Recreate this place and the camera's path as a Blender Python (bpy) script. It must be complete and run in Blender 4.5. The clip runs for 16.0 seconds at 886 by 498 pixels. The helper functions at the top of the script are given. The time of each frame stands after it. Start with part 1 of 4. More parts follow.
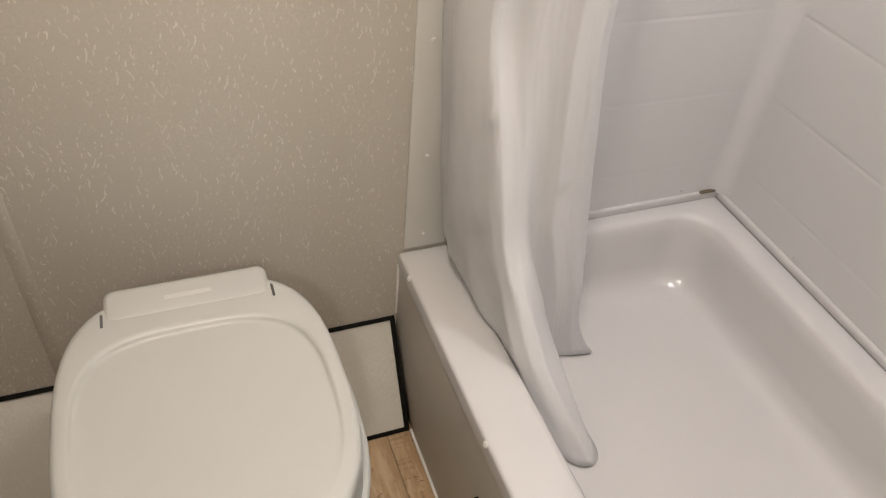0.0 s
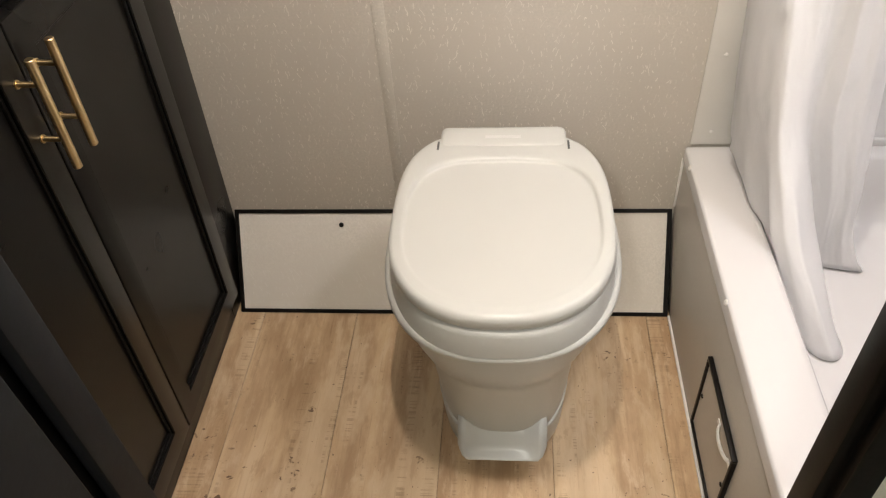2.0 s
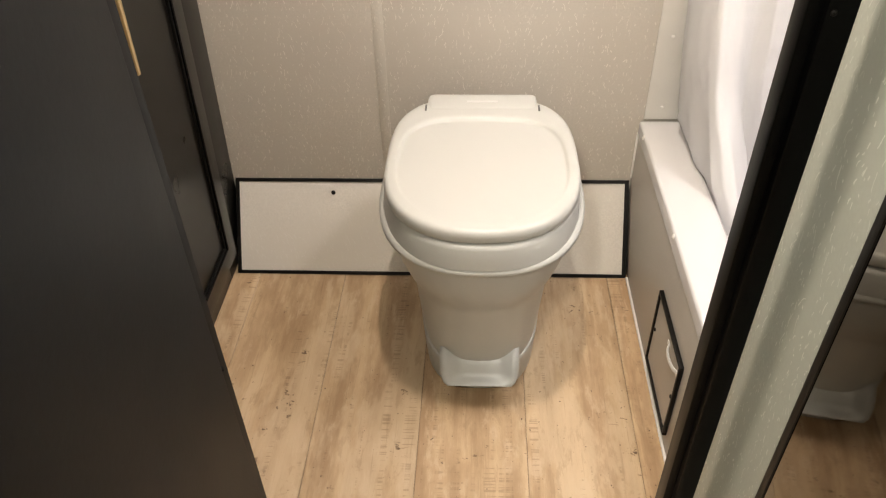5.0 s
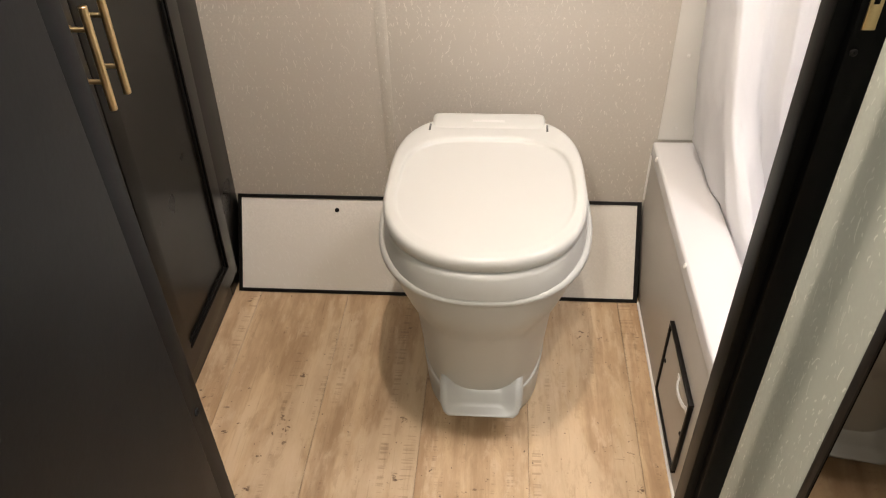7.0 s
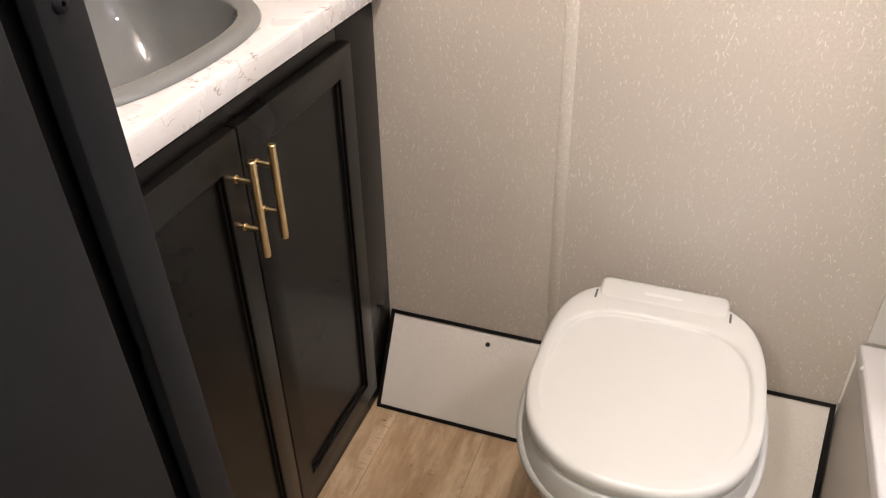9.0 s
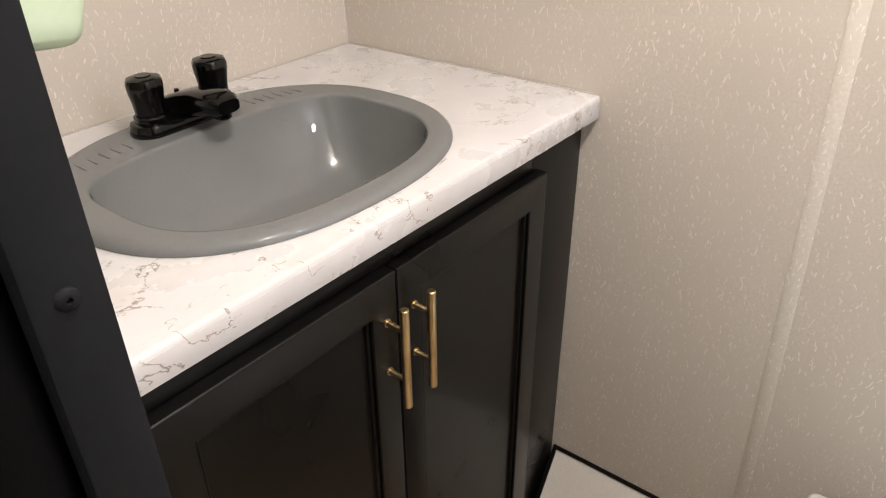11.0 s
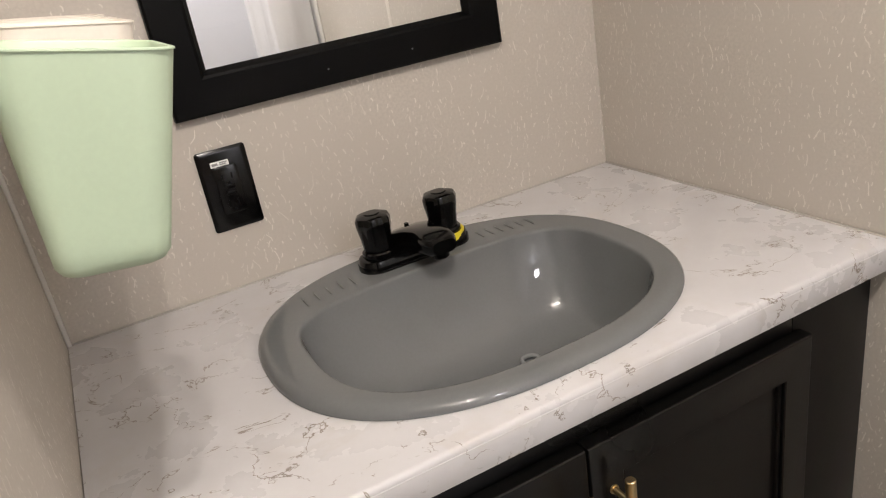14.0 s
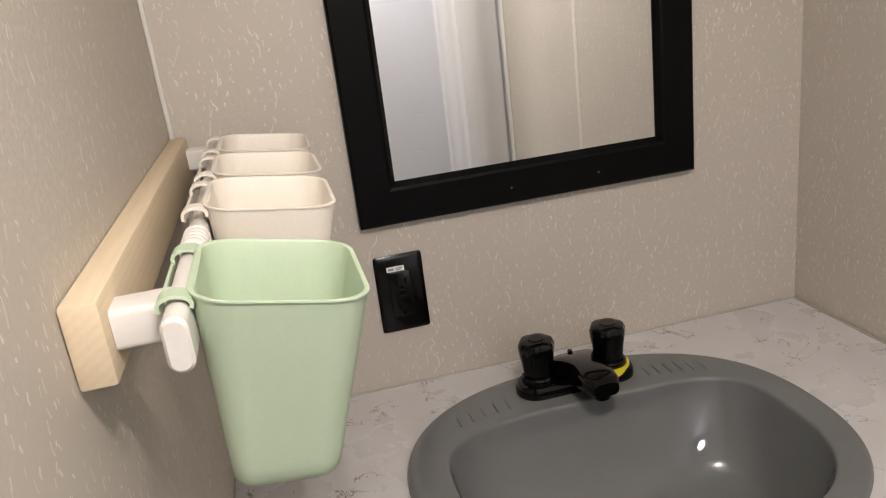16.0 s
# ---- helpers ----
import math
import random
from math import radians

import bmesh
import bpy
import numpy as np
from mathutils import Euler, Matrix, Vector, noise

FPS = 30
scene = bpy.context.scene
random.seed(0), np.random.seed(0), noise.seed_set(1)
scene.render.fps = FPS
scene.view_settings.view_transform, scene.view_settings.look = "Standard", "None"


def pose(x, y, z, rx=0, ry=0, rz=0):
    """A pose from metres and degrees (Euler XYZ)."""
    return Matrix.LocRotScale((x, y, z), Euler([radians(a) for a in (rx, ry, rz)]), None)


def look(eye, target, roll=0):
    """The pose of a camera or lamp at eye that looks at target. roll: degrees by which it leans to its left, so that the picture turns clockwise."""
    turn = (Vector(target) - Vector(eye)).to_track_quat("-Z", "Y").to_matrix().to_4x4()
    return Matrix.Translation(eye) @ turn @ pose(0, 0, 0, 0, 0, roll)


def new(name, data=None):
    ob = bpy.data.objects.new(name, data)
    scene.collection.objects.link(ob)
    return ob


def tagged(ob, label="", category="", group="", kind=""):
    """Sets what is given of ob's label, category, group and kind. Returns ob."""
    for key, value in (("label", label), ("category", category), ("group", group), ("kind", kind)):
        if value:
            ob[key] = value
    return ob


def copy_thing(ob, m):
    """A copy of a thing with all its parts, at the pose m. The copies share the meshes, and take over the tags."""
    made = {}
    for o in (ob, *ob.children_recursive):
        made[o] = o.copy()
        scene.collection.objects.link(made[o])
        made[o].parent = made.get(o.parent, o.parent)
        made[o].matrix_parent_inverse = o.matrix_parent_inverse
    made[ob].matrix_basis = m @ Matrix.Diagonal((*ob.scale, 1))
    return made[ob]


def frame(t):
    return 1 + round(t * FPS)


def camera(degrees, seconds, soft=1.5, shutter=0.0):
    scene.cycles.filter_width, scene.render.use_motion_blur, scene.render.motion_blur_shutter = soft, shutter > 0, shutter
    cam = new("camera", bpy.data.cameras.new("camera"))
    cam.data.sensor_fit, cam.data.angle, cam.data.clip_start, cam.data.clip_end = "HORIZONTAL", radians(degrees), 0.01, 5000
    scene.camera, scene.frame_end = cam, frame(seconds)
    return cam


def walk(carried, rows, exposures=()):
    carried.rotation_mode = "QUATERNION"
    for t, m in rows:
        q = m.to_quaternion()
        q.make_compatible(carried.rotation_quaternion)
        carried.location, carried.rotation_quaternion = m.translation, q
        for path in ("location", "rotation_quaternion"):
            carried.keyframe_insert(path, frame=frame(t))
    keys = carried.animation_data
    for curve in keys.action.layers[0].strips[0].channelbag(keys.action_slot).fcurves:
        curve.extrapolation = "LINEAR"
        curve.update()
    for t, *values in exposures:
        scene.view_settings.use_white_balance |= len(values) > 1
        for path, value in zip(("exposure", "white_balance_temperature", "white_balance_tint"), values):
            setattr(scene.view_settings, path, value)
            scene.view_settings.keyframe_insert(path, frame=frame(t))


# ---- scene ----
cam = camera(60.7, 16.0, soft=1.15)
PATH = [
    (0, (0.597, -0.892, 1.199), (1.203, 0.475, -0.13), 6.0),
    (0.5, (0.584, -0.94, 1.194), (0.986, 0.499, -0.135), 3.6),
    (1, (0.569, -1.016, 1.197), (0.686, 0.46, -0.149), -0.2),
    (1.5, (0.574, -1.104, 1.21), (0.456, 0.35, -0.158), -4.2),
    (2, (0.592, -1.184, 1.208), (0.406, 0.255, -0.168), -4.9),
    (2.5, (0.598, -1.242, 1.198), (0.443, 0.213, -0.165), -4.0),
    (3, (0.584, -1.292, 1.179), (0.451, 0.172, -0.176), -3.8),
    (3.5, (0.57, -1.354, 1.172), (0.445, 0.126, -0.167), -3.0),
    (4, (0.566, -1.406, 1.178), (0.457, 0.102, -0.132), -1.9),
    (4.5, (0.566, -1.44, 1.183), (0.474, 0.091, -0.1), -1.5),
    (6.8, (0.606, -1.393, 1.154), (0.475, 0.146, -0.117), -2.4),
    (7, (0.598, -1.378, 1.174), (0.452, 0.163, -0.092), -1.9),
    (7.5, (0.598, -1.328, 1.182), (0.352, 0.227, -0.051), -1.3),
    (8, (0.606, -1.298, 1.222), (0.222, 0.242, 0.005), -2.4),
    (8.5, (0.606, -1.253, 1.246), (0.111, 0.28, 0.06), -2.2),
    (9, (0.597, -1.179, 1.262), (-0.008, 0.346, 0.12), -2.2),
    (9.5, (0.573, -1.137, 1.265), (-0.176, 0.359, 0.169), -2.9),
    (9.7, (0.569, -1.119, 1.274), (-0.227, 0.363, 0.192), -2.7),
    (11.8, (0.543, -0.926, 1.316), (-0.763, 0.239, 0.347), -2.0),
    (12, (0.542, -0.915, 1.317), (-0.813, 0.191, 0.348), -2.3),
    (12.5, (0.541, -0.887, 1.323), (-0.909, 0.106, 0.369), -3.6),
    (13, (0.552, -0.851, 1.325), (-0.96, 0.087, 0.411), -5.6),
    (13.5, (0.552, -0.82, 1.323), (-1.03, 0.069, 0.481), -8.2),
    (14, (0.553, -0.801, 1.343), (-1.138, -0.052, 0.584), -10.3),
    (14.5, (0.551, -0.789, 1.378), (-1.228, -0.182, 0.697), -10.2),
    (15, (0.535, -0.784, 1.416), (-1.282, -0.241, 0.78), -8.6),
    (15.5, (0.519, -0.781, 1.447), (-1.322, -0.325, 0.812), -7.5),
    (16, (0.507, -0.776, 1.462), (-1.352, -0.397, 0.829), -7.2),
]
EXPOSURES = [(0.0, -0.62, 6400, 10), (1.0, -0.54, 6150, 10), (2.0, -0.03, 6250, 10), (3.0, 0.05, 6350, 10), (4.5, 0.17, 6450, 10), (7.0, 0.14, 6350, 12), (8.5, 0.02, 6280, 16),
             (9.5, 0.04, 6150, 15), (12.0, -0.25, 5950, 11), (13.0, -0.40, 5900, 11), (14.5, -0.74, 6000, 12), (16.0, -0.98, 6000, 12)]
walk(cam, [(t, look(eye, target, roll)) for t, eye, target, roll in PATH], EXPOSURES)

# ---- light ----
world = bpy.data.worlds.new("interior_world")
scene.world = world
world.use_nodes = True
world.node_tree.nodes["Background"].inputs[0].default_value = (0.5, 0.55, 0.6, 1)
world.node_tree.nodes["Background"].inputs[1].default_value = 0.02


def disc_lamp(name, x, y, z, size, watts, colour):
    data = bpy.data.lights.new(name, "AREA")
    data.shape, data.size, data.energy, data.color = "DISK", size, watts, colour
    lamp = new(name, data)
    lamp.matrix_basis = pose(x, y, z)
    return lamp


CEILING = 1.98
BATH_LIGHT = (0.56, -0.66)
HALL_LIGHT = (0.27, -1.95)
for dy in (-0.038, 0.038):
    data = bpy.data.lights.new("bath_lamp", "POINT")
    data.shadow_soft_size, data.energy, data.color = 0.014, 23.0, (1.0, 0.875, 0.735)
    new("bath_lamp", data).location = (BATH_LIGHT[0], BATH_LIGHT[1] + dy, CEILING - 0.072)
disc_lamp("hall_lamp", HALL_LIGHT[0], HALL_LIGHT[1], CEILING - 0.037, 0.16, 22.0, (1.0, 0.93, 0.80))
# added lamp, out of view, only to brighten the tub and curtain
TUB_FILL = (1.36, -0.42)
disc_lamp("tub_fill_lamp", TUB_FILL[0], TUB_FILL[1], CEILING - 0.037, 0.17, 9.0, (1.0, 0.95, 0.925))


# ---- materials ----
def material(name, colour=(0.5, 0.5, 0.5), rough=0.5, metal=0.0):
    mat = bpy.data.materials.new(name)
    mat.use_nodes = True
    b = mat.node_tree.nodes["Principled BSDF"]
    b.inputs["Base Color"].default_value = (*colour, 1)
    b.inputs["Roughness"].default_value = rough
    b.inputs["Metallic"].default_value = metal
    return mat, mat.node_tree, b


def node(tree, kind, operation="", interpolation_type="", data_type="", blend_type="", voronoi_dimensions="", rotation_type="", wave_type="", rings_direction=""):
    n = tree.nodes.new(kind)
    if operation:
        n.operation = operation
    if interpolation_type:
        n.interpolation_type = interpolation_type
    if data_type:
        n.data_type = data_type
    if blend_type:
        n.blend_type = blend_type
    if voronoi_dimensions:
        n.voronoi_dimensions = voronoi_dimensions
    if rotation_type:
        n.rotation_type = rotation_type
    if wave_type:
        n.wave_type = wave_type
    if rings_direction:
        n.rings_direction = rings_direction
    return n


def put(tree, socket, value):
    if hasattr(value, "is_linked"):
        tree.links.new(value, socket)
    else:
        socket.default_value = value


def calc(tree, op, a, b=0.0, c=0.0):
    n = node(tree, "ShaderNodeMath", operation=op)
    for socket, value in zip(n.inputs, (a, b, c)):
        put(tree, socket, value)
    return n.outputs[0]


def smooth_step(tree, value, lo, hi, a=0.0, b=1.0):
    n = node(tree, "ShaderNodeMapRange", interpolation_type="SMOOTHSTEP")
    for socket, v in zip(n.inputs, (value, lo, hi, a, b)):
        put(tree, socket, v)
    return n.outputs[0]


def mix(tree, factor, a, b, blend="MIX"):
    n = node(tree, "ShaderNodeMix", data_type="RGBA", blend_type=blend)
    put(tree, n.inputs[0], factor)
    put(tree, n.inputs[6], a)
    put(tree, n.inputs[7], b)
    return n.outputs[2]


def grain(tree, vector, scale, detail=3.0, rough=0.5, distortion=0.0):
    n = node(tree, "ShaderNodeTexNoise")
    if vector is not None:
        tree.links.new(vector, n.inputs["Vector"])
    n.inputs["Scale"].default_value, n.inputs["Detail"].default_value = scale, detail
    n.inputs["Roughness"].default_value, n.inputs["Distortion"].default_value = rough, distortion
    return n.outputs["Fac"]


def place(tree):
    return node(tree, "ShaderNodeNewGeometry").outputs["Position"]


def scaled(tree, vector, x, y, z):
    n = node(tree, "ShaderNodeMapping")
    tree.links.new(vector, n.inputs["Vector"])
    n.inputs["Scale"].default_value = (x, y, z)
    return n.outputs[0]


def relief(tree, bsdf, height, strength, distance):
    n = node(tree, "ShaderNodeBump")
    n.inputs["Strength"].default_value, n.inputs["Distance"].default_value = strength, distance
    put(tree, n.inputs["Height"], height)
    tree.links.new(n.outputs[0], bsdf.inputs["Normal"])


def plain(name, colour, rough, metal=0.0, wear=0.06, scale=9.0, bump=0.05, specular=0.5, gloss=0.07):
    """A paint, plastic or metal with faint large and small variation in colour, gloss and relief."""
    mat, tree, b = material(name, colour, rough, metal)
    p = place(tree)
    large, small = grain(tree, p, scale, 4), grain(tree, p, scale * 30, 2)
    both = calc(tree, "ADD", calc(tree, "MULTIPLY", large, 0.65), calc(tree, "MULTIPLY", small, 0.35))
    dark = tuple(c * (1 - wear) for c in colour) + (1,)
    light = tuple(min(1, c * (1 + wear)) for c in colour) + (1,)
    put(tree, b.inputs["Base Color"], mix(tree, smooth_step(tree, both, 0.3, 0.7), dark, light))
    put(tree, b.inputs["Roughness"], smooth_step(tree, large, 0.25, 0.75, rough * (1 - gloss), min(1, rough * (1 + gloss))))
    b.inputs["Specular IOR Level"].default_value = specular
    if bump:
        relief(tree, b, small, bump, 0.001)
    return mat


def fibres(tree, coords, scale, width, length, share, shift):
    """Short bent threads, one at most in each cell, most of them near upright."""
    m = node(tree, "ShaderNodeMapping")
    tree.links.new(coords, m.inputs["Vector"])
    m.inputs["Location"].default_value = (shift, shift * 1.7, 0)
    m.inputs["Scale"].default_value = (scale, scale, 0)
    v = node(tree, "ShaderNodeTexVoronoi", voronoi_dimensions="2D")
    tree.links.new(m.outputs[0], v.inputs["Vector"])
    v.inputs["Scale"].default_value = 1.0
    d = node(tree, "ShaderNodeVectorMath", operation="SUBTRACT")
    tree.links.new(m.outputs[0], d.inputs[0])
    tree.links.new(v.outputs["Position"], d.inputs[1])
    split = node(tree, "ShaderNodeSeparateColor")
    tree.links.new(v.outputs["Color"], split.inputs[0])
    angle = calc(tree, "MULTIPLY", calc(tree, "SUBTRACT", split.outputs[0], 0.5), 1.1)
    turn = node(tree, "ShaderNodeVectorRotate", rotation_type="Z_AXIS")
    tree.links.new(d.outputs[0], turn.inputs["Vector"])
    tree.links.new(angle, turn.inputs["Angle"])
    xy = node(tree, "ShaderNodeSeparateXYZ")
    tree.links.new(turn.outputs[0], xy.inputs[0])
    bend = calc(tree, "MULTIPLY", calc(tree, "SUBTRACT", split.outputs[2], 0.5), 1.4)
    along = xy.outputs[1]
    across = calc(tree, "ABSOLUTE", calc(tree, "ADD", xy.outputs[0], calc(tree, "MULTIPLY", bend, calc(tree, "MULTIPLY", along, along))))
    thin = smooth_step(tree, across, width * 0.15, width * 1.15, 1.0, 0.0)
    reach = calc(tree, "MULTIPLY", length, calc(tree, "ADD", 0.35, split.outputs[2]))
    short = calc(tree, "LESS_THAN", calc(tree, "ABSOLUTE", along), reach)
    there = calc(tree, "LESS_THAN", split.outputs[1], share)
    return calc(tree, "MULTIPLY", calc(tree, "MULTIPLY", thin, short), there)


def wallpaper(name, base, thread, strength=0.75):
    mat, tree, b = material(name, base, 0.5)
    p = place(tree)
    xyz = node(tree, "ShaderNodeSeparateXYZ")
    tree.links.new(p, xyz.inputs[0])
    flat = node(tree, "ShaderNodeCombineXYZ")
    tree.links.new(calc(tree, "ADD", xyz.outputs[0], xyz.outputs[1]), flat.inputs[0])
    tree.links.new(xyz.outputs[2], flat.inputs[1])
    wobble = node(tree, "ShaderNodeTexNoise")
    tree.links.new(flat.outputs[0], wobble.inputs["Vector"])
    wobble.inputs["Scale"].default_value = 90
    bent = node(tree, "ShaderNodeVectorMath", operation="MULTIPLY_ADD")
    tree.links.new(wobble.outputs["Color"], bent.inputs[0])
    bent.inputs[1].default_value = (0.006, 0.006, 0)
    tree.links.new(flat.outputs[0], bent.inputs[2])
    a = fibres(tree, bent.outputs[0], 66, 0.080, 0.21, 0.60, 0.0)
    c = fibres(tree, bent.outputs[0], 75, 0.064, 0.24, 0.46, 3.3)
    e = fibres(tree, bent.outputs[0], 34, 0.034, 0.26, 0.45, 8.1)
    patch = smooth_step(tree, grain(tree, p, 14, 3), 0.3, 0.72, 0.30, 1.0)
    threads = calc(tree, "MULTIPLY", calc(tree, "MAXIMUM", calc(tree, "MAXIMUM", a, e), calc(tree, "MULTIPLY", c, 0.75)), patch)
    mottled = mix(tree, smooth_step(tree, grain(tree, p, 230, 2), 0.35, 0.65), tuple(v * 0.94 for v in base) + (1,), tuple(v * 1.05 for v in base) + (1,))
    mottled = mix(tree, smooth_step(tree, grain(tree, p, 5, 4), 0.3, 0.7), mottled, tuple(v * 0.97 for v in base) + (1,))
    put(tree, b.inputs["Base Color"], mix(tree, calc(tree, "MULTIPLY", threads, strength), mottled, (*thread, 1)))
    put(tree, b.inputs["Roughness"], smooth_step(tree, threads, 0, 1, 0.52, 0.36))
    relief(tree, b, calc(tree, "ADD", calc(tree, "MULTIPLY", threads, 0.6), calc(tree, "MULTIPLY", grain(tree, p, 420, 2), 0.25)), 0.12, 0.001)
    return mat


def plank_wood(name):
    mat, tree, b = material(name, (0.4, 0.28, 0.18), 0.42)
    info = node(tree, "ShaderNodeObjectInfo")
    p = place(tree)
    shift = node(tree, "ShaderNodeVectorMath", operation="ADD")
    tree.links.new(p, shift.inputs[0])
    far = node(tree, "ShaderNodeCombineXYZ")
    tree.links.new(calc(tree, "MULTIPLY", info.outputs["Random"], 31.0), far.inputs[1])
    tree.links.new(calc(tree, "MULTIPLY", info.outputs["Random"], 17.0), far.inputs[2])
    tree.links.new(far.outputs[0], shift.inputs[1])
    v = shift.outputs[0]
    streak = grain(tree, scaled(tree, v, 26, 1.6, 1), 1.0, 5, 0.6, 0.15)
    fine = grain(tree, scaled(tree, v, 170, 6, 1), 1.0, 4, 0.6, 0.1)
    patch = grain(tree, scaled(tree, v, 13, 4.0, 1), 1.0, 6, 0.66, 0.25)
    worn = grain(tree, scaled(tree, v, 38, 11, 1), 1.0, 6, 0.7, 0.3)
    tone = calc(tree, "ADD", calc(tree, "MULTIPLY", streak, 0.5), calc(tree, "MULTIPLY", patch, 0.5))
    base = mix(tree, smooth_step(tree, tone, 0.38, 0.62), (0.340, 0.220, 0.122, 1), (0.560, 0.410, 0.255, 1))
    wide = grain(tree, scaled(tree, v, 7.0, 1.9, 1), 1.0, 5, 0.62, 0.4)
    base = mix(tree, smooth_step(tree, wide, 0.50, 0.60, 0, 0.55), base, (0.60, 0.465, 0.315, 1))
    base = mix(tree, smooth_step(tree, wide, 0.38, 0.46, 0.40, 0), base, (0.36, 0.235, 0.135, 1))
    base = mix(tree, smooth_step(tree, worn, 0.51, 0.66, 0, 0.5), base, (0.60, 0.465, 0.32, 1))
    base = mix(tree, smooth_step(tree, worn, 0.36, 0.46, 0.34, 0), base, (0.29, 0.185, 0.103, 1))
    base = mix(tree, smooth_step(tree, fine, 0.58, 0.74, 0, 0.32), base, (0.20, 0.120, 0.062, 1))
    saw = grain(tree, scaled(tree, v, 9, 230, 1), 1.0, 2, 0.5)
    where = smooth_step(tree, grain(tree, scaled(tree, v, 46, 2.2, 1), 1.0, 4, 0.6), 0.55, 0.63)
    base = mix(tree, calc(tree, "MULTIPLY", calc(tree, "MULTIPLY", smooth_step(tree, saw, 0.52, 0.60), where), 0.36), base, (0.14, 0.080, 0.040, 1))
    check = grain(tree, scaled(tree, v, 46, 60, 1), 1.0, 3, 0.6, 0.4)
    zone = smooth_step(tree, grain(tree, scaled(tree, v, 16, 7, 1), 1.0, 3), 0.54, 0.64)
    base = mix(tree, calc(tree, "MULTIPLY", smooth_step(tree, check, 0.60, 0.68), zone), base, (0.12, 0.068, 0.034, 1))
    speck = grain(tree, scaled(tree, v, 160, 120, 1), 1.0, 1, 0.4)
    base = mix(tree, smooth_step(tree, speck, 0.76, 0.80, 0, 0.8), base, (0.08, 0.045, 0.025, 1))
    tint = calc(tree, "ADD", 0.90, calc(tree, "MULTIPLY", info.outputs["Random"], 0.18))
    shade = node(tree, "ShaderNodeCombineColor")
    for k in range(3):
        tree.links.new(tint, shade.inputs[k])
    put(tree, b.inputs["Base Color"], mix(tree, 1.0, base, shade.outputs[0], "MULTIPLY"))
    put(tree, b.inputs["Roughness"], smooth_step(tree, worn, 0.3, 0.7, 0.34, 0.52))
    relief(tree, b, calc(tree, "SUBTRACT", calc(tree, "MULTIPLY", fine, -0.5), calc(tree, "MULTIPLY", saw, where)), 0.16, 0.001)
    return mat


def pine(name):
    mat, tree, b = material(name, (0.7, 0.55, 0.35), 0.6)
    p = place(tree)
    rings = node(tree, "ShaderNodeTexWave", wave_type="RINGS", rings_direction="X")
    tree.links.new(scaled(tree, p, 0.25, 1, 1), rings.inputs["Vector"])
    rings.inputs["Scale"].default_value, rings.inputs["Distortion"].default_value = 60, 1.5
    rings.inputs["Detail"].default_value = 2
    fine = grain(tree, scaled(tree, p, 18, 300, 300), 1.0, 3)
    base = mix(tree, calc(tree, "MULTIPLY", rings.outputs["Fac"], 0.35), (0.655, 0.55, 0.39, 1), (0.595, 0.475, 0.315, 1))
    put(tree, b.inputs["Base Color"], mix(tree, smooth_step(tree, fine, 0.45, 0.75, 0, 0.25), base, (0.56, 0.43, 0.27, 1)))
    relief(tree, b, fine, 0.1, 0.001)
    return mat


def marble(name):
    mat, tree, b = material(name, (0.78, 0.77, 0.75), 0.28)
    p = place(tree)
    cloud = grain(tree, p, 12, 5, 0.6)
    base = mix(tree, smooth_step(tree, cloud, 0.3, 0.7), (0.590, 0.580, 0.582, 1), (0.556, 0.544, 0.543, 1))
    base = mix(tree, smooth_step(tree, grain(tree, p, 120, 3, 0.7), 0.5, 0.75, 0, 0.2), base, (0.53, 0.515, 0.50, 1))

    def veins(scale, wide, seed, colour, under, lo, hi):
        at = node(tree, "ShaderNodeMapping")
        tree.links.new(under_place, at.inputs["Vector"])
        at.inputs["Location"].default_value = (seed, seed * 0.7, 0)
        n = grain(tree, at.outputs[0], scale, 6, 0.56, 0.5)
        line = smooth_step(tree, calc(tree, "ABSOLUTE", calc(tree, "SUBTRACT", n, 0.5)), 0.0, wide, 1, 0)
        gate = smooth_step(tree, grain(tree, at.outputs[0], scale * 2.9, 4, 0.66), lo, hi)
        return mix(tree, calc(tree, "MULTIPLY", line, gate), under, colour)

    under_place = scaled(tree, p, 1.0, 0.75, 1.0)
    base = veins(5.5, 0.040, 2.0, (0.55, 0.53, 0.515, 1), base, 0.44, 0.66)
    base = veins(6.6, 0.0050, 5.4, (0.24, 0.20, 0.165, 1), base, 0.47, 0.55)
    base = veins(9.0, 0.0055, 12.6, (0.22, 0.185, 0.155, 1), base, 0.48, 0.56)
    put(tree, b.inputs["Base Color"], base)
    put(tree, b.inputs["Roughness"], smooth_step(tree, cloud, 0.3, 0.7, 0.24, 0.36))
    return mat


